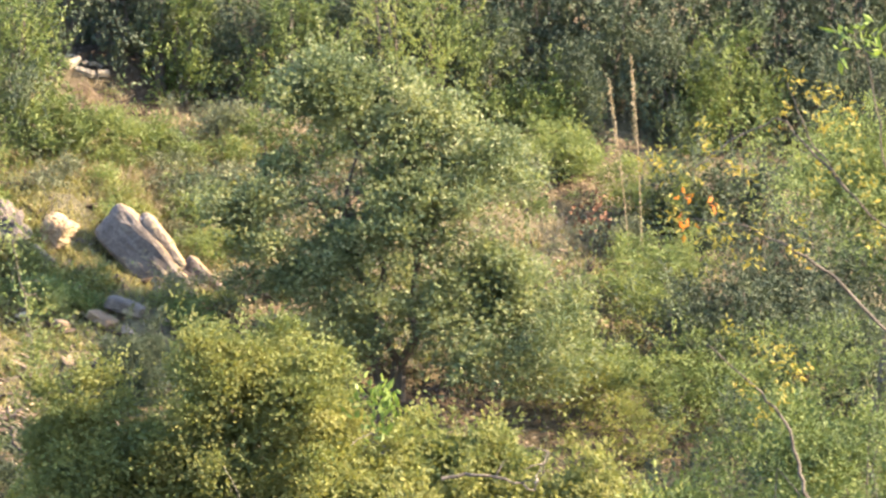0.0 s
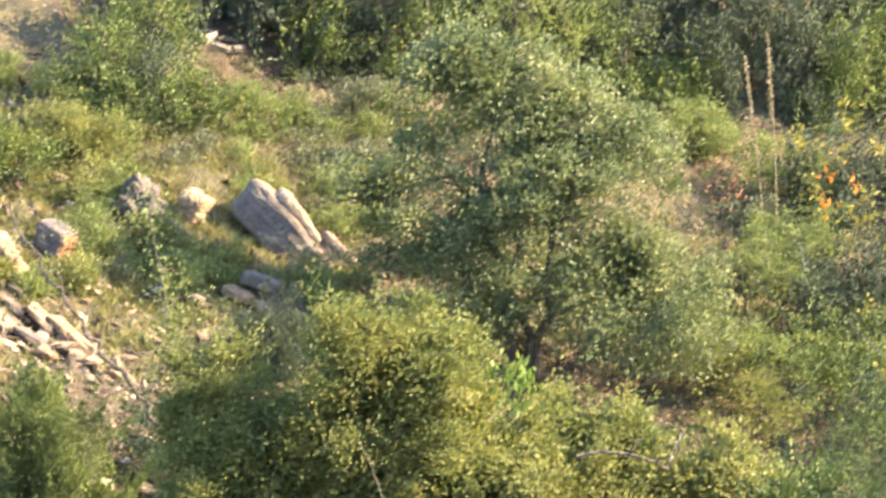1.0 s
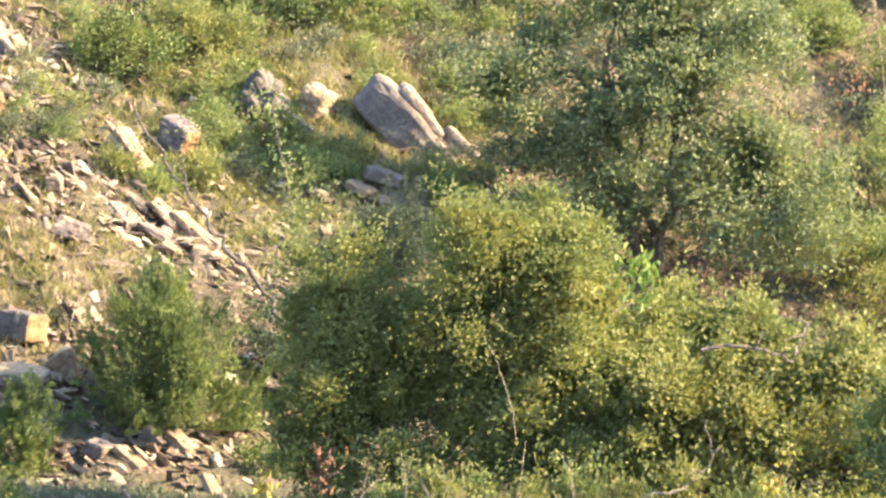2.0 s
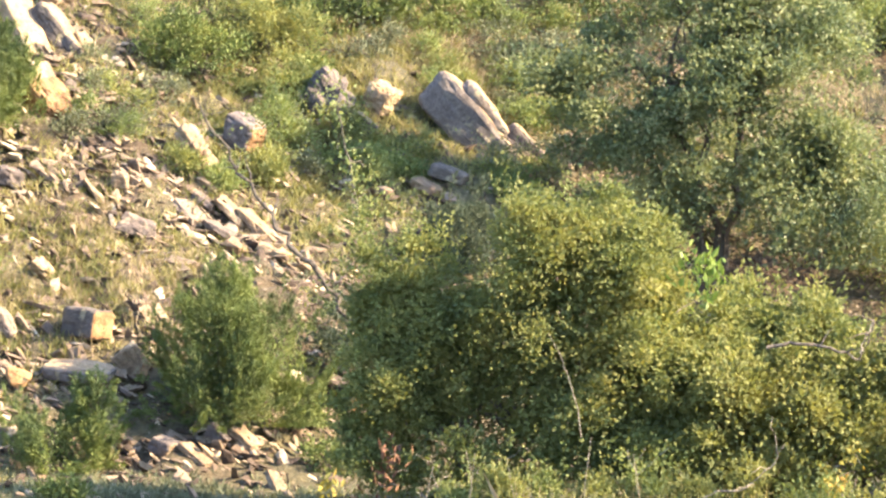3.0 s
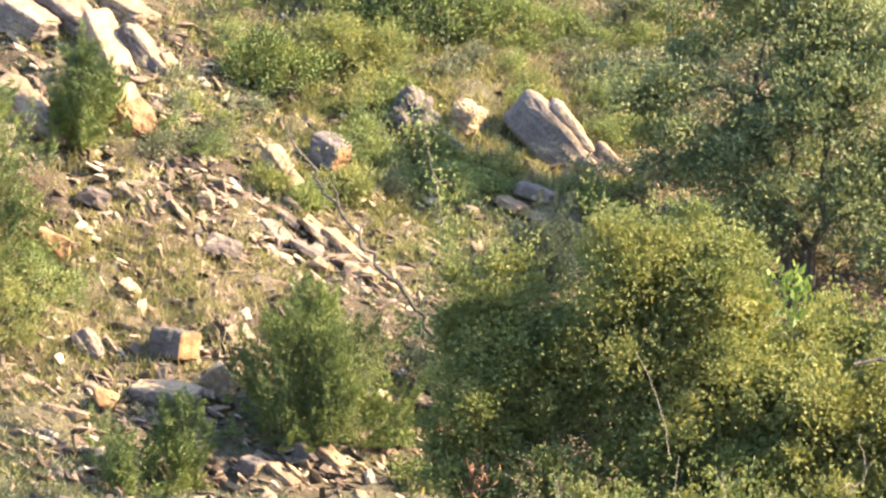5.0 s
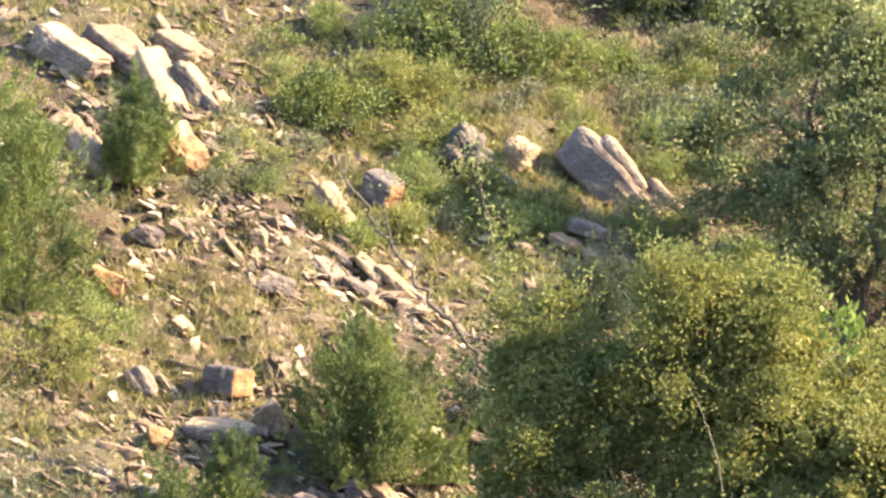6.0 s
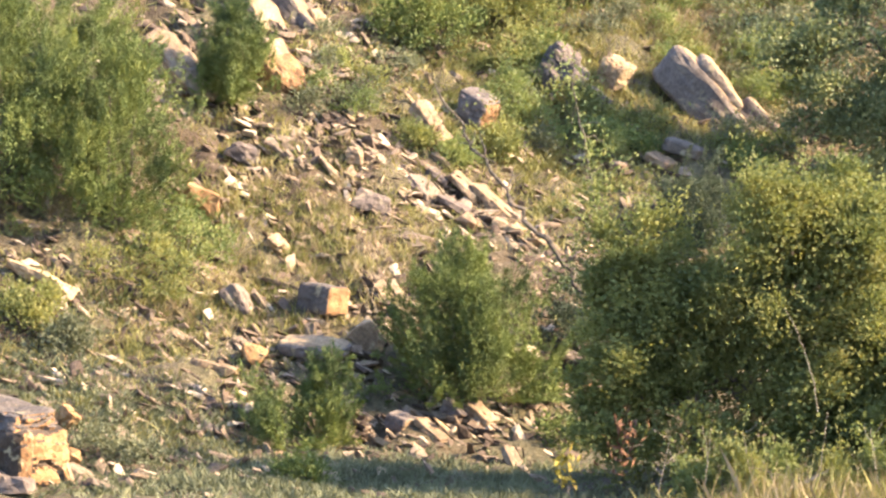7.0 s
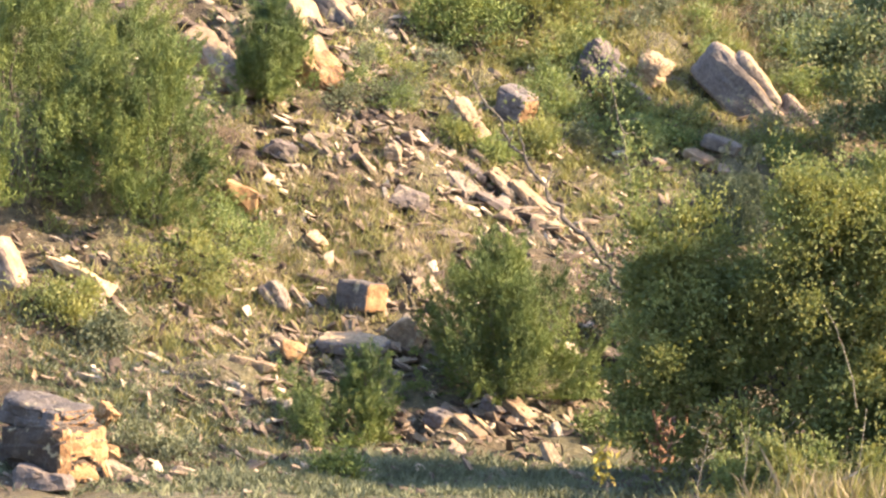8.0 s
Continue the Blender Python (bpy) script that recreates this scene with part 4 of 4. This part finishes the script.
twig("dead_branch", [(-1.86, 50.30, 0.91), (-1.90, 50.30, 1.20), (-1.98, 50.30, 1.48), (-2.07, 50.30, 1.73), (-2.19, 50.30, 1.95)], 0.0055, 0.003, "pale curved dead stem in front of the bush", "branch", PALE_BARK, 903, 0)
twig("dead_branch", [(-0.75, 50.10, 0.21), (-0.53, 50.10, 0.40), (-0.25, 50.10, 0.42), (0.03, 50.10, 0.66), (0.17, 50.10, 0.88)], 0.010, 0.005, "pale crooked dead branch near the ground", "branch", PALE_BARK, 904, 4)
twig("dead_branch", [(-0.02, 49.90, 1.85), (0.37, 49.90, 1.90), (0.67, 49.90, 1.85), (0.90, 49.90, 1.73), (1.04, 49.90, 2.12)], 0.022, 0.008, "forked dead branch lying on the lime bush", "branch", BARK, 905, 4)
twig("dead_branch", [(0.90, 50.30, 1.71), (0.96, 50.30, 1.90), (1.03, 50.30, 2.10)], 0.014, 0.009, "short bleached branch stub on the bush", "branch", PALE_BARK, 906)
twig("fallen_log", [(-5.03, 66.93, float(height(-5.03, 66.93)) + 0.16), (-4.46, 67.23, float(height(-4.46, 67.23)) + 0.12)], 0.07, 0.055, "pale fallen log at the wood's edge", "log", PALE_BARK, 907)
twig("fallen_log", [(-5.02, 67.24, float(height(-5.02, 67.24)) + 0.10), (-4.54, 67.36, float(height(-4.54, 67.36)) + 0.10)], 0.04, 0.03, "thinner pale log beside the fallen one", "log", PALE_BARK, 908)
for i, (a, b) in enumerate((((2.27, 65.50, 4.57), (2.14, 65.40, 5.74)), ((2.52, 66.00, 4.63), (2.45, 66.00, 6.03)))):
    a, b = np.array(a), np.array(b)
    a = a - (b - a) / (b - a)[2] * (a[2] - float(height(a[0], a[1])) + 0.05)
    stalk = thing("mullein_stalk", *a, "tall dry mullein stalk before the dark wood", "plant")
    rng = np.random.default_rng(910 + i)
    k = np.linspace(0, 1, 24)[:, None]
    part("stalk", *tube((b - a) * k + 0.03 * np.sin(3 * k) * np.array([1, 0, 0]), np.linspace(0.008, 0.005, 24)), STRAW_STALK, stalk)
    q = (b - a) * rng.uniform(0.62, 1.0, (150, 1))
    part("seed_head", *leaves(rng, q, rng.normal(size=q.shape) + np.array([0, 0, 0.6]), 0.046, 0.024), STRAW, stalk, "dry brown seed head")

for i, (a, b) in enumerate((((-1.86, 50.20, 0.14), (-1.76, 50.20, 0.92)), ((-2.99, 50.20, 0.14), (-2.92, 50.20, 0.76)), ((-2.49, 50.20, 0.08), (-2.60, 50.20, 0.70)), ((-1.25, 50.20, 0.14), (-1.34, 50.20, 0.76)), ((-3.44, 50.20, 0.14), (-3.33, 50.20, 0.64)))):
    x, y, z = a
    twig("dry_stem", [(x, y, float(height(x, y)) - 0.03), a, b], 0.005, 0.003, "thin dry stem standing in the tall grass", "plant", PALE_BARK, 930 + i, 4)

# shoots of small leaves on the bare branches
def shoot(name, places, label, mat, seed, per=9, spread=0.10, leaf=(0.06, 0.035), base=None, category="plant", lift=0.4):
    """Leaf clusters at the places, each held by a thin twig to the shoot's foot."""
    rng = np.random.default_rng(seed)
    pl = np.array(places, float)
    foot = np.array(base if base else pl[0])
    ob = thing(name, *foot, label, category)
    at = np.repeat(pl - foot, per, 0) + rng.normal(0, spread, (len(pl) * per, 3))
    part("foliage", *leaves(rng, at, rng.normal(size=at.shape) + np.array([0, 0, lift]), *leaf), mat, ob)
    for p in pl - foot:
        if np.linalg.norm(p) > 0.05:
            part("twig", *limb(rng, p + (p * -0.35 if base else rng.normal(0, 0.12, 3)), p, 0.006, 0.003, 0.08, 5), BARK, ob)
    return ob


shoot("leafy_shoot", [(-5.89, 53.60, 3.81), (-5.80, 53.60, 3.63), (-5.65, 53.60, 3.51), (-5.98, 53.60, 3.99), (-5.59, 53.60, 3.36), (-5.74, 53.60, 3.75), (-5.35, 53.60, 3.09), (-5.47, 53.60, 3.27)],
      "sparse pale green leaves on a bare branch", LIME_LEAF, 921, 7, 0.09, (0.05, 0.03))
shoot("leafy_shoot", [(-4.60, 53.60, 4.23), (-4.51, 53.60, 3.93), (-4.45, 53.60, 3.63), (-4.57, 53.60, 4.05), (-4.36, 53.60, 3.27), (-4.42, 53.60, 3.45), (-4.27, 53.60, 2.91), (-4.66, 53.60, 4.35), (-4.15, 53.60, 2.55), (-4.33, 53.60, 2.67)],
      "sparse shoot of grey-green leaves above the bush", OLIVE_LEAF, 922, 24, 0.11, (0.055, 0.032))
shoot("fresh_shoot", [(-0.79, 50.90, 2.39), (-0.73, 50.90, 2.56), (-0.65, 50.90, 2.61), (-0.53, 50.90, 2.53), (-0.59, 50.90, 2.39), (-0.68, 50.90, 2.27)],
      "bright green fresh shoot beside the bush", FRESH_LEAF, 923, 16, 0.07, (0.12, 0.055), None, "plant", 1.6)
shoot("autumn_sprig", [(0.60, 49.50, 0.65), (0.63, 49.50, 0.53), (0.83, 49.50, 0.86), (0.78, 49.50, 0.77), (0.67, 49.50, 0.58)],
      "orange-yellow withered sprig low on the bush", AUTUMN_LEAF, 926, 14, 0.05, (0.07, 0.04), None, "plant", 0.2)
shoot("rusty_sprig", [(-3.87, 50.70, 0.59), (-3.84, 50.70, 0.48), (-3.90, 50.70, 0.36), (-3.81, 50.70, 0.70)],
      "rust-brown withered sprig at the bush's foot", RED_TWIG, 924, 16, 0.08, (0.12, 0.03), None, "plant", 1.0)
shoot("withered_sprig", [(-4.42, 50.60, 0.42), (-4.38, 50.60, 0.34), (-4.45, 50.60, 0.27), (-4.41, 50.60, 0.18)],
      "golden withered sprig at the edge of the bush", AUTUMN_LEAF, 927, 12, 0.05, (0.09, 0.05), None, "plant", 0.5)
shoot("rusty_sprig", [(1.71, 63.50, 4.01), (1.88, 63.50, 3.97), (1.81, 63.50, 4.08), (2.03, 63.50, 4.04)],
      "dark red-brown low shrub in the clearing", RED_TWIG, 925, 18, 0.12, (0.10, 0.04), None, "shrub", 0.8)

# the nearer sumac tree with autumn leaves
sumac = thing("sumac_tree", 2.45, 30.0, float(height(2.45, 30.0)) - 0.05, "slender sumac tree turning yellow, orange and red", "tree")
foot = np.array(sumac.location)
rng = np.random.default_rng(31)
WAYS = [
    [(2.45, 30.0, 0.3), (2.40, 30.0, 2.2), (2.20, 30.00, 3.23), (2.12, 30.00, 3.54), (2.05, 30.00, 3.82), (1.83, 30.00, 4.07), (1.56, 30.00, 4.31)],
    [(2.55, 30.1, 0.3), (2.9, 30.1, 2.6), (2.87, 30.00, 3.80), (2.73, 30.00, 4.27), (2.33, 30.00, 4.69), (2.06, 30.00, 4.88), (1.79, 30.00, 5.01), (1.49, 30.00, 5.04)],
    [(2.73, 30.00, 4.27), (2.70, 30.00, 4.91), (2.40, 30.00, 5.21), (2.16, 30.00, 5.54), (2.03, 30.00, 5.85)],
    [(2.40, 30.00, 5.21), (2.00, 30.00, 5.65), (1.69, 30.00, 5.51), (1.48, 30.00, 5.34)],
    [(2.70, 30.00, 4.91), (2.60, 30.00, 5.51), (2.50, 30.00, 6.05)],
]
for w in WAYS:
    p = np.array(w) - foot
    k = np.linspace(0, len(p) - 1, 5 * len(p))
    p = np.stack([np.interp(k, np.arange(len(p)), p[:, c]) for c in range(3)], 1)
    p[2:] += rng.normal(0, 0.006, p[2:].shape)
    part("branch", *tube(p, np.linspace(0.022 if w[0][2] < 1 else 0.009, 0.004, len(p))), BARK, sumac)


def sprays(places, mat, per, spread, leaf, label, droop=-0.4):
    at = np.repeat(np.array(places) - foot, per, 0) + rng.normal(0, spread, (len(places) * per, 3))
    part("foliage", *leaves(rng, at, rng.normal(size=at.shape) + np.array([0, 0, droop]), *leaf), mat, sumac, label)


sprays([(2.06, 30.00, 5.88), (2.16, 30.00, 5.76), (2.26, 30.00, 5.58), (2.36, 30.00, 5.49), (2.50, 30.00, 5.24), (1.56, 30.00, 5.48), (1.51, 30.00, 5.34), (1.26, 30.00, 5.39), (1.66, 30.00, 5.08),
        (1.86, 30.00, 5.01), (2.10, 30.00, 5.03), (1.96, 30.00, 4.21), (2.01, 30.00, 4.04), (1.86, 30.00, 4.31), (1.69, 30.00, 4.41), (2.20, 30.00, 5.21), (2.00, 30.00, 5.68), (2.40, 30.00, 5.34),
        (2.13, 30.00, 4.84), (1.83, 30.00, 4.81), (2.56, 30.00, 4.94), (2.40, 30.00, 5.65), (1.89, 30.00, 3.90), (2.10, 30.00, 4.14), (1.69, 30.00, 4.94), (1.33, 30.00, 5.34), (1.39, 30.00, 5.08), (1.56, 30.00, 5.58), (1.76, 30.00, 5.34), (1.59, 30.00, 4.94), (2.30, 30.00, 5.81), (2.46, 30.00, 5.48), (2.56, 30.00, 5.24), (2.23, 30.00, 5.34), (2.03, 30.00, 4.27), (1.79, 30.00, 4.04)], AUTUMN_LEAF, 20, 0.042, (0.048, 0.02), "yellow and orange autumn leaves")
sprays([(1.42, 30.00, 5.18), (1.45, 30.00, 5.01), (1.60, 30.00, 5.14)], RED_LEAF, 9, 0.03, (0.055, 0.026), "red and orange leaves")
sprays([(2.33, 30.00, 6.15), (2.40, 30.00, 6.18), (2.48, 30.00, 6.20), (2.56, 30.00, 6.15), (2.60, 30.00, 6.03), (2.35, 30.00, 6.06), (2.53, 30.00, 6.06)], FRESH_LEAF, 6, 0.035, (0.10, 0.03), "bright green compound leaves")
HOLE = ((1.38, 32.00, 4.37), (2.24, 32.00, 4.87))


def veil(n, x0, x1, z0, z1):
    """Random places for the tree's thin feathery foliage, clear of the gap that looks through to the wood."""
    out = []
    while len(out) < n:
        x, z = rng.uniform(x0, x1), rng.uniform(z0, z1)
        if not (HOLE[0][0] < x < HOLE[1][0] and HOLE[0][2] < z < HOLE[1][2]):
            out.append((x, 31.5 + rng.uniform(0, 1.0), z))
    return out


sprays(veil(45, 1.9, 2.95, 4.65, 5.7), OLIVE_LEAF, 40, 0.06, (0.036, 0.011), "feathery green foliage", 0.3)
sprays(veil(45, 1.4, 3.0, 3.1, 4.6), JUNIPER_LEAF, 40, 0.06, (0.036, 0.011), "feathery green foliage", 0.3)


# ---- loose stones, rubble and grasses ----
# middle x, y, spread in x and y, weight
ROCKY = [(-5.39, 58.61, 0.5, 0.6, 5), (-4.86, 56.21, 0.6, 0.6, 3), (-9.77, 63.23, 1.5, 1.5, 5), (-8.65, 64.39, 1.4, 1.2, 4), (-7.39, 59.48, 1.1, 1.3, 10), (-6.51, 59.28, 0.9, 0.6, 5), (-8.51, 55.11, 1.6, 0.6, 8), (-6.54, 54.59, 1.0, 0.45, 7), (-9.24, 61.58, 1.4, 1.3, 7), (-8.35, 60.61, 1.0, 0.8, 6), (-10.83, 55.66, 0.8, 0.6, 3),
         (-8.10, 56.54, 1.0, 0.8, 6), (-5.08, 62.88, 1.0, 0.8, 3), (-4.94, 61.12, 1.0, 0.5, 4), (-2.48, 62.90, 0.6, 0.5, 2), (1.43, 65.19, 1.2, 0.8, 2), (-5.25, 58.52, 0.7, 0.7, 3), (-9.82, 52.25, 1.2, 0.5, 4), (-8.93, 53.20, 1.2, 0.5, 5), (-7.85, 52.31, 1.2, 0.4, 1), (-9.40, 53.84, 1.2, 0.6, 5), (-7.55, 53.56, 1.2, 0.4, 1), (-9.39, 57.46, 1.2, 1.2, 4), (-8.6, 58.4, 1.2, 1.1, 7), (-7.2, 61.2, 1.1, 0.9, 5), (-8.0, 61.9, 0.9, 0.9, 5)]
weights = np.array([r[4] for r in ROCKY], float)


def rocky_places(rng, n):
    r = np.array(ROCKY)[rng.choice(len(ROCKY), n, p=weights / weights.sum())]
    return r[:, 0] + rng.normal(size=n) * r[:, 2], r[:, 1] + rng.normal(size=n) * r[:, 3]


STONES = [rock_mesh("stone", 600 + i, (1.2, 0.6, 0.24), STONE_MIX if i % 2 else PALE_ROCK, 0.45 if i % 2 else 0.0, 0, 0.0, 11) for i in range(12)]
rng = np.random.default_rng(8)
px, py = rocky_places(rng, 300)
for i, (x, y) in enumerate(zip(px, py)):
    s = 0.15 + 0.36 * rng.random() ** 2.2
    st = new("stone", STONES[i % 12])
    st.matrix_world = pose(x, y, float(height(x, y)) + 0.06 * s + 0.02, rng.uniform(-25, 30), 28 + rng.normal(0, 17), rng.normal(-10, 26)) @ Matrix.Diagonal((s, s * rng.uniform(0.6, 1.0), s * rng.uniform(0.6, 1.1), 1))
    st.parent = ground


def scattered(name, meshes, places, sizes, rng, mat, label, category, tilt):
    """Many small stones joined into one mesh."""
    base = []
    for me in meshes:
        base.append((np.array([v.co[:] for v in me.vertices]), [tuple(q.vertices) for q in me.polygons]))
    pieces = []
    for x, y, s in zip(*places, sizes):
        v, f = base[rng.integers(len(base))]
        m = np.array(pose(0, 0, 0, rng.uniform(-30, 30), tilt + rng.normal(0, 22), rng.normal(0, 50)).to_3x3())
        pieces.append(((v * s * rng.uniform(0.7, 1.2, 3)) @ m.T + np.array([x, y, float(height(x, y)) + 0.03 * s + 0.015]), f))
    v, f = joined(pieces)
    ob = new(name, mesh_of(name, v, f, mat))
    return tagged(ob, label, category, kind="stuff")


def chip_material():
    m, t, p = material("stone_chips")
    g = t.nodes.new("ShaderNodeNewGeometry")
    c = ramp(t, g.outputs["Random Per Island"], ((0.0, (0.034, 0.021, 0.015)), (0.45, (0.1, 0.07, 0.05)), (0.8, (0.235, 0.178, 0.128)), (1.0, (0.46, 0.38, 0.285))))
    speck = ramp(t, noise_tex(t, g.outputs["Position"], 26.0, 4.0), ((0.35, (0.5, 0.5, 0.5)), (0.6, (1, 1, 1))))
    t.links.new(mix(t, 0.8, c, speck, "MULTIPLY"), p.inputs["Base Color"])
    p.inputs["Roughness"].default_value = 0.9
    bump(t, p, noise_tex(t, g.outputs["Position"], 40.0, 4.0), 0.6, 0.02)
    return m


CHIPS = chip_material()
scattered("rubble", STONES, rocky_places(rng, 9000), 0.05 + 0.27 * rng.random(9000) ** 2.7, rng, CHIPS, "broken limestone rubble strewn over the slope", "rubble", 26)


def grass(name, spots, rng, mat, label, blades, length, width, lean=0.35):
    """Tufts of narrow blades. spots: middle x, y, spreads, number of tufts."""
    at, way, ln = [], [], []
    for x, y, sx_, sy_, n in spots:
        tx, ty = x + rng.normal(size=n) * sx_, y + rng.normal(size=n) * sy_
        tz = height(tx, ty)
        size = rng.uniform(0.5, 1.3, n)
        for k in range(blades):
            at.append(np.stack([tx + rng.normal(0, 0.05, n), ty + rng.normal(0, 0.05, n), tz - 0.02], 1))
            way.append(np.stack([rng.normal(0, lean, n), rng.normal(0, lean, n), np.ones(n)], 1))
            ln.append(size)
    at, way, ln = np.concatenate(at), unit(np.concatenate(way)), np.concatenate(ln)[:, None] * rng.uniform(0.5, 1.1, (blades * sum(q[4] for q in spots), 1)) * length
    side = unit(np.cross(way, rng.normal(size=way.shape))) * width * 0.5
    bend = rng.normal(0, 0.18, way.shape) * ln
    v = np.stack([at - side, at + side, at + way * ln * 0.55 + side * 0.8 + bend * 0.3, at + way * ln + bend * np.array([1, 1, 0.3]), at + way * ln * 0.55 - side * 0.8 + bend * 0.3], 1).reshape(-1, 3)
    ob = new(name, mesh_of(name, v, np.arange(len(v)).reshape(-1, 5).tolist(), mat))
    return tagged(ob, label, "grass", kind="stuff")


rng = np.random.default_rng(12)
grass("tall_dry_grass", [(-2.3, 50.04, 0.3, 0.3, 22), (-1.69, 49.93, 0.5, 0.3, 46), (-0.80, 49.93, 0.7, 0.3, 34)], rng, STRAW, "tall straw-coloured grass in front of the bush", 9, 0.55, 0.010, 0.5)
grass("tall_weeds", [(-2.4, 50.2, 0.35, 0.35, 60), (-1.58, 50.1, 0.7, 0.35, 90), (-0.58, 50.2, 0.7, 0.35, 110), (0.43, 50.51, 0.7, 0.35, 110), (1.21, 50.29, 0.5, 0.3, 60)], rng, HERB, "tall yellow-green weeds along the foot of the bushes", 10, 0.52, 0.012, 0.6)
grass("broad_weeds", [(-2.4, 50.22, 0.4, 0.35, 50), (-1.70, 50.14, 0.8, 0.35, 90), (-0.19, 50.32, 0.8, 0.35, 100)], rng, HERB, "broad-leaved green weeds among the tall grass", 20, 0.3, 0.018, 0.9)
grass("dry_grass", [(-10.81, 57.18, 0.12, 0.1, 30), (-3.45, 65.30, 1.0, 0.9, 420), (-3.85, 64.57, 0.7, 0.6, 200), (-2.76, 64.47, 0.6, 0.8, 160), (-2.36, 65.38, 0.8, 0.8, 200), (-7.59, 57.95, 0.9, 0.8, 150), (-7.16, 57.63, 0.7, 0.5, 100), (-9.02, 56.36, 0.8, 0.7, 120), (1.45, 66.47, 1.2, 0.8, 120), (-6.81, 62.01, 0.8, 0.8, 60), (-8.79, 58.59, 0.8, 0.8, 60)],
      rng, STRAW, "dry tan grass tufts on the slope", 18, 0.19, 0.011, 0.6)
grass("green_grass", [(-7.52, 57.87, 0.8, 0.6, 260), (-8.85, 56.51, 0.6, 0.5, 180), (-6.21, 61.56, 0.7, 0.6, 160), (-8.83, 64.13, 1.5, 1.0, 320), (-10.06, 63.29, 1.2, 1.0, 200), (-5.62, 61.90, 1.0, 1.0, 420), (-4.74, 62.04, 0.8, 0.8, 260), (-6.60, 63.31, 1.2, 0.8, 420), (-7.79, 57.98, 0.9, 0.8, 160), (-9.36, 56.54, 0.9, 0.9, 260), (-10.00, 54.86, 1.0, 0.7, 150), (-10.64, 54.69, 0.8, 0.6, 120), (-9.03, 53.12, 0.9, 0.4, 130), (-7.35, 60.80, 1.2, 1.2, 60), (-7.51, 58.86, 1.2, 0.8, 40), (-8.63, 57.51, 1.2, 1.0, 110), (-8.33, 59.04, 1.0, 1.0, 40), (-9.13, 55.14, 1.2, 0.5, 60),
        (-9.21, 58.76, 0.8, 1.0, 90), (1.26, 64.15, 1.6, 1.2, 500), (-5.41, 60.32, 0.9, 0.8, 260), (-4.17, 64.01, 1.0, 0.8, 260), (-3.15, 65.02, 1.2, 0.8, 260), (-4.65, 62.72, 0.9, 0.9, 320), (-9.80, 62.56, 1.2, 0.8, 140), (-5.73, 60.87, 0.9, 0.6, 200), (-7.16, 62.04, 0.9, 0.8, 140)],
      rng, HERB, "yellow-green herbs and grass between the stones", 12, 0.18, 0.016, 0.65)
grass("sage_herbs", [(-5.31, 58.45, 0.6, 0.6, 160), (-4.94, 56.48, 0.6, 0.6, 160), (-9.79, 63.40, 1.6, 1.0, 240), (-9.55, 53.33, 1.1, 0.5, 800), (-9.88, 53.84, 0.8, 0.5, 300), (-10.47, 53.80, 0.8, 0.5, 300), (-8.46, 53.21, 1.2, 0.4, 700), (-6.14, 53.21, 1.8, 0.4, 700), (-8.30, 51.88, 1.8, 0.4, 1000), (-6.83, 51.72, 2.5, 0.4, 1000), (-7.27, 52.79, 0.8, 0.3, 500), (-9.05, 54.64, 0.9, 0.5, 140), (1.24, 63.31, 1.5, 1.0, 360), (0.48, 65.34, 1.0, 1.0, 260)],
      rng, SAGE_LEAF, "grey-green low herbs along the path", 9, 0.13, 0.021, 0.85)
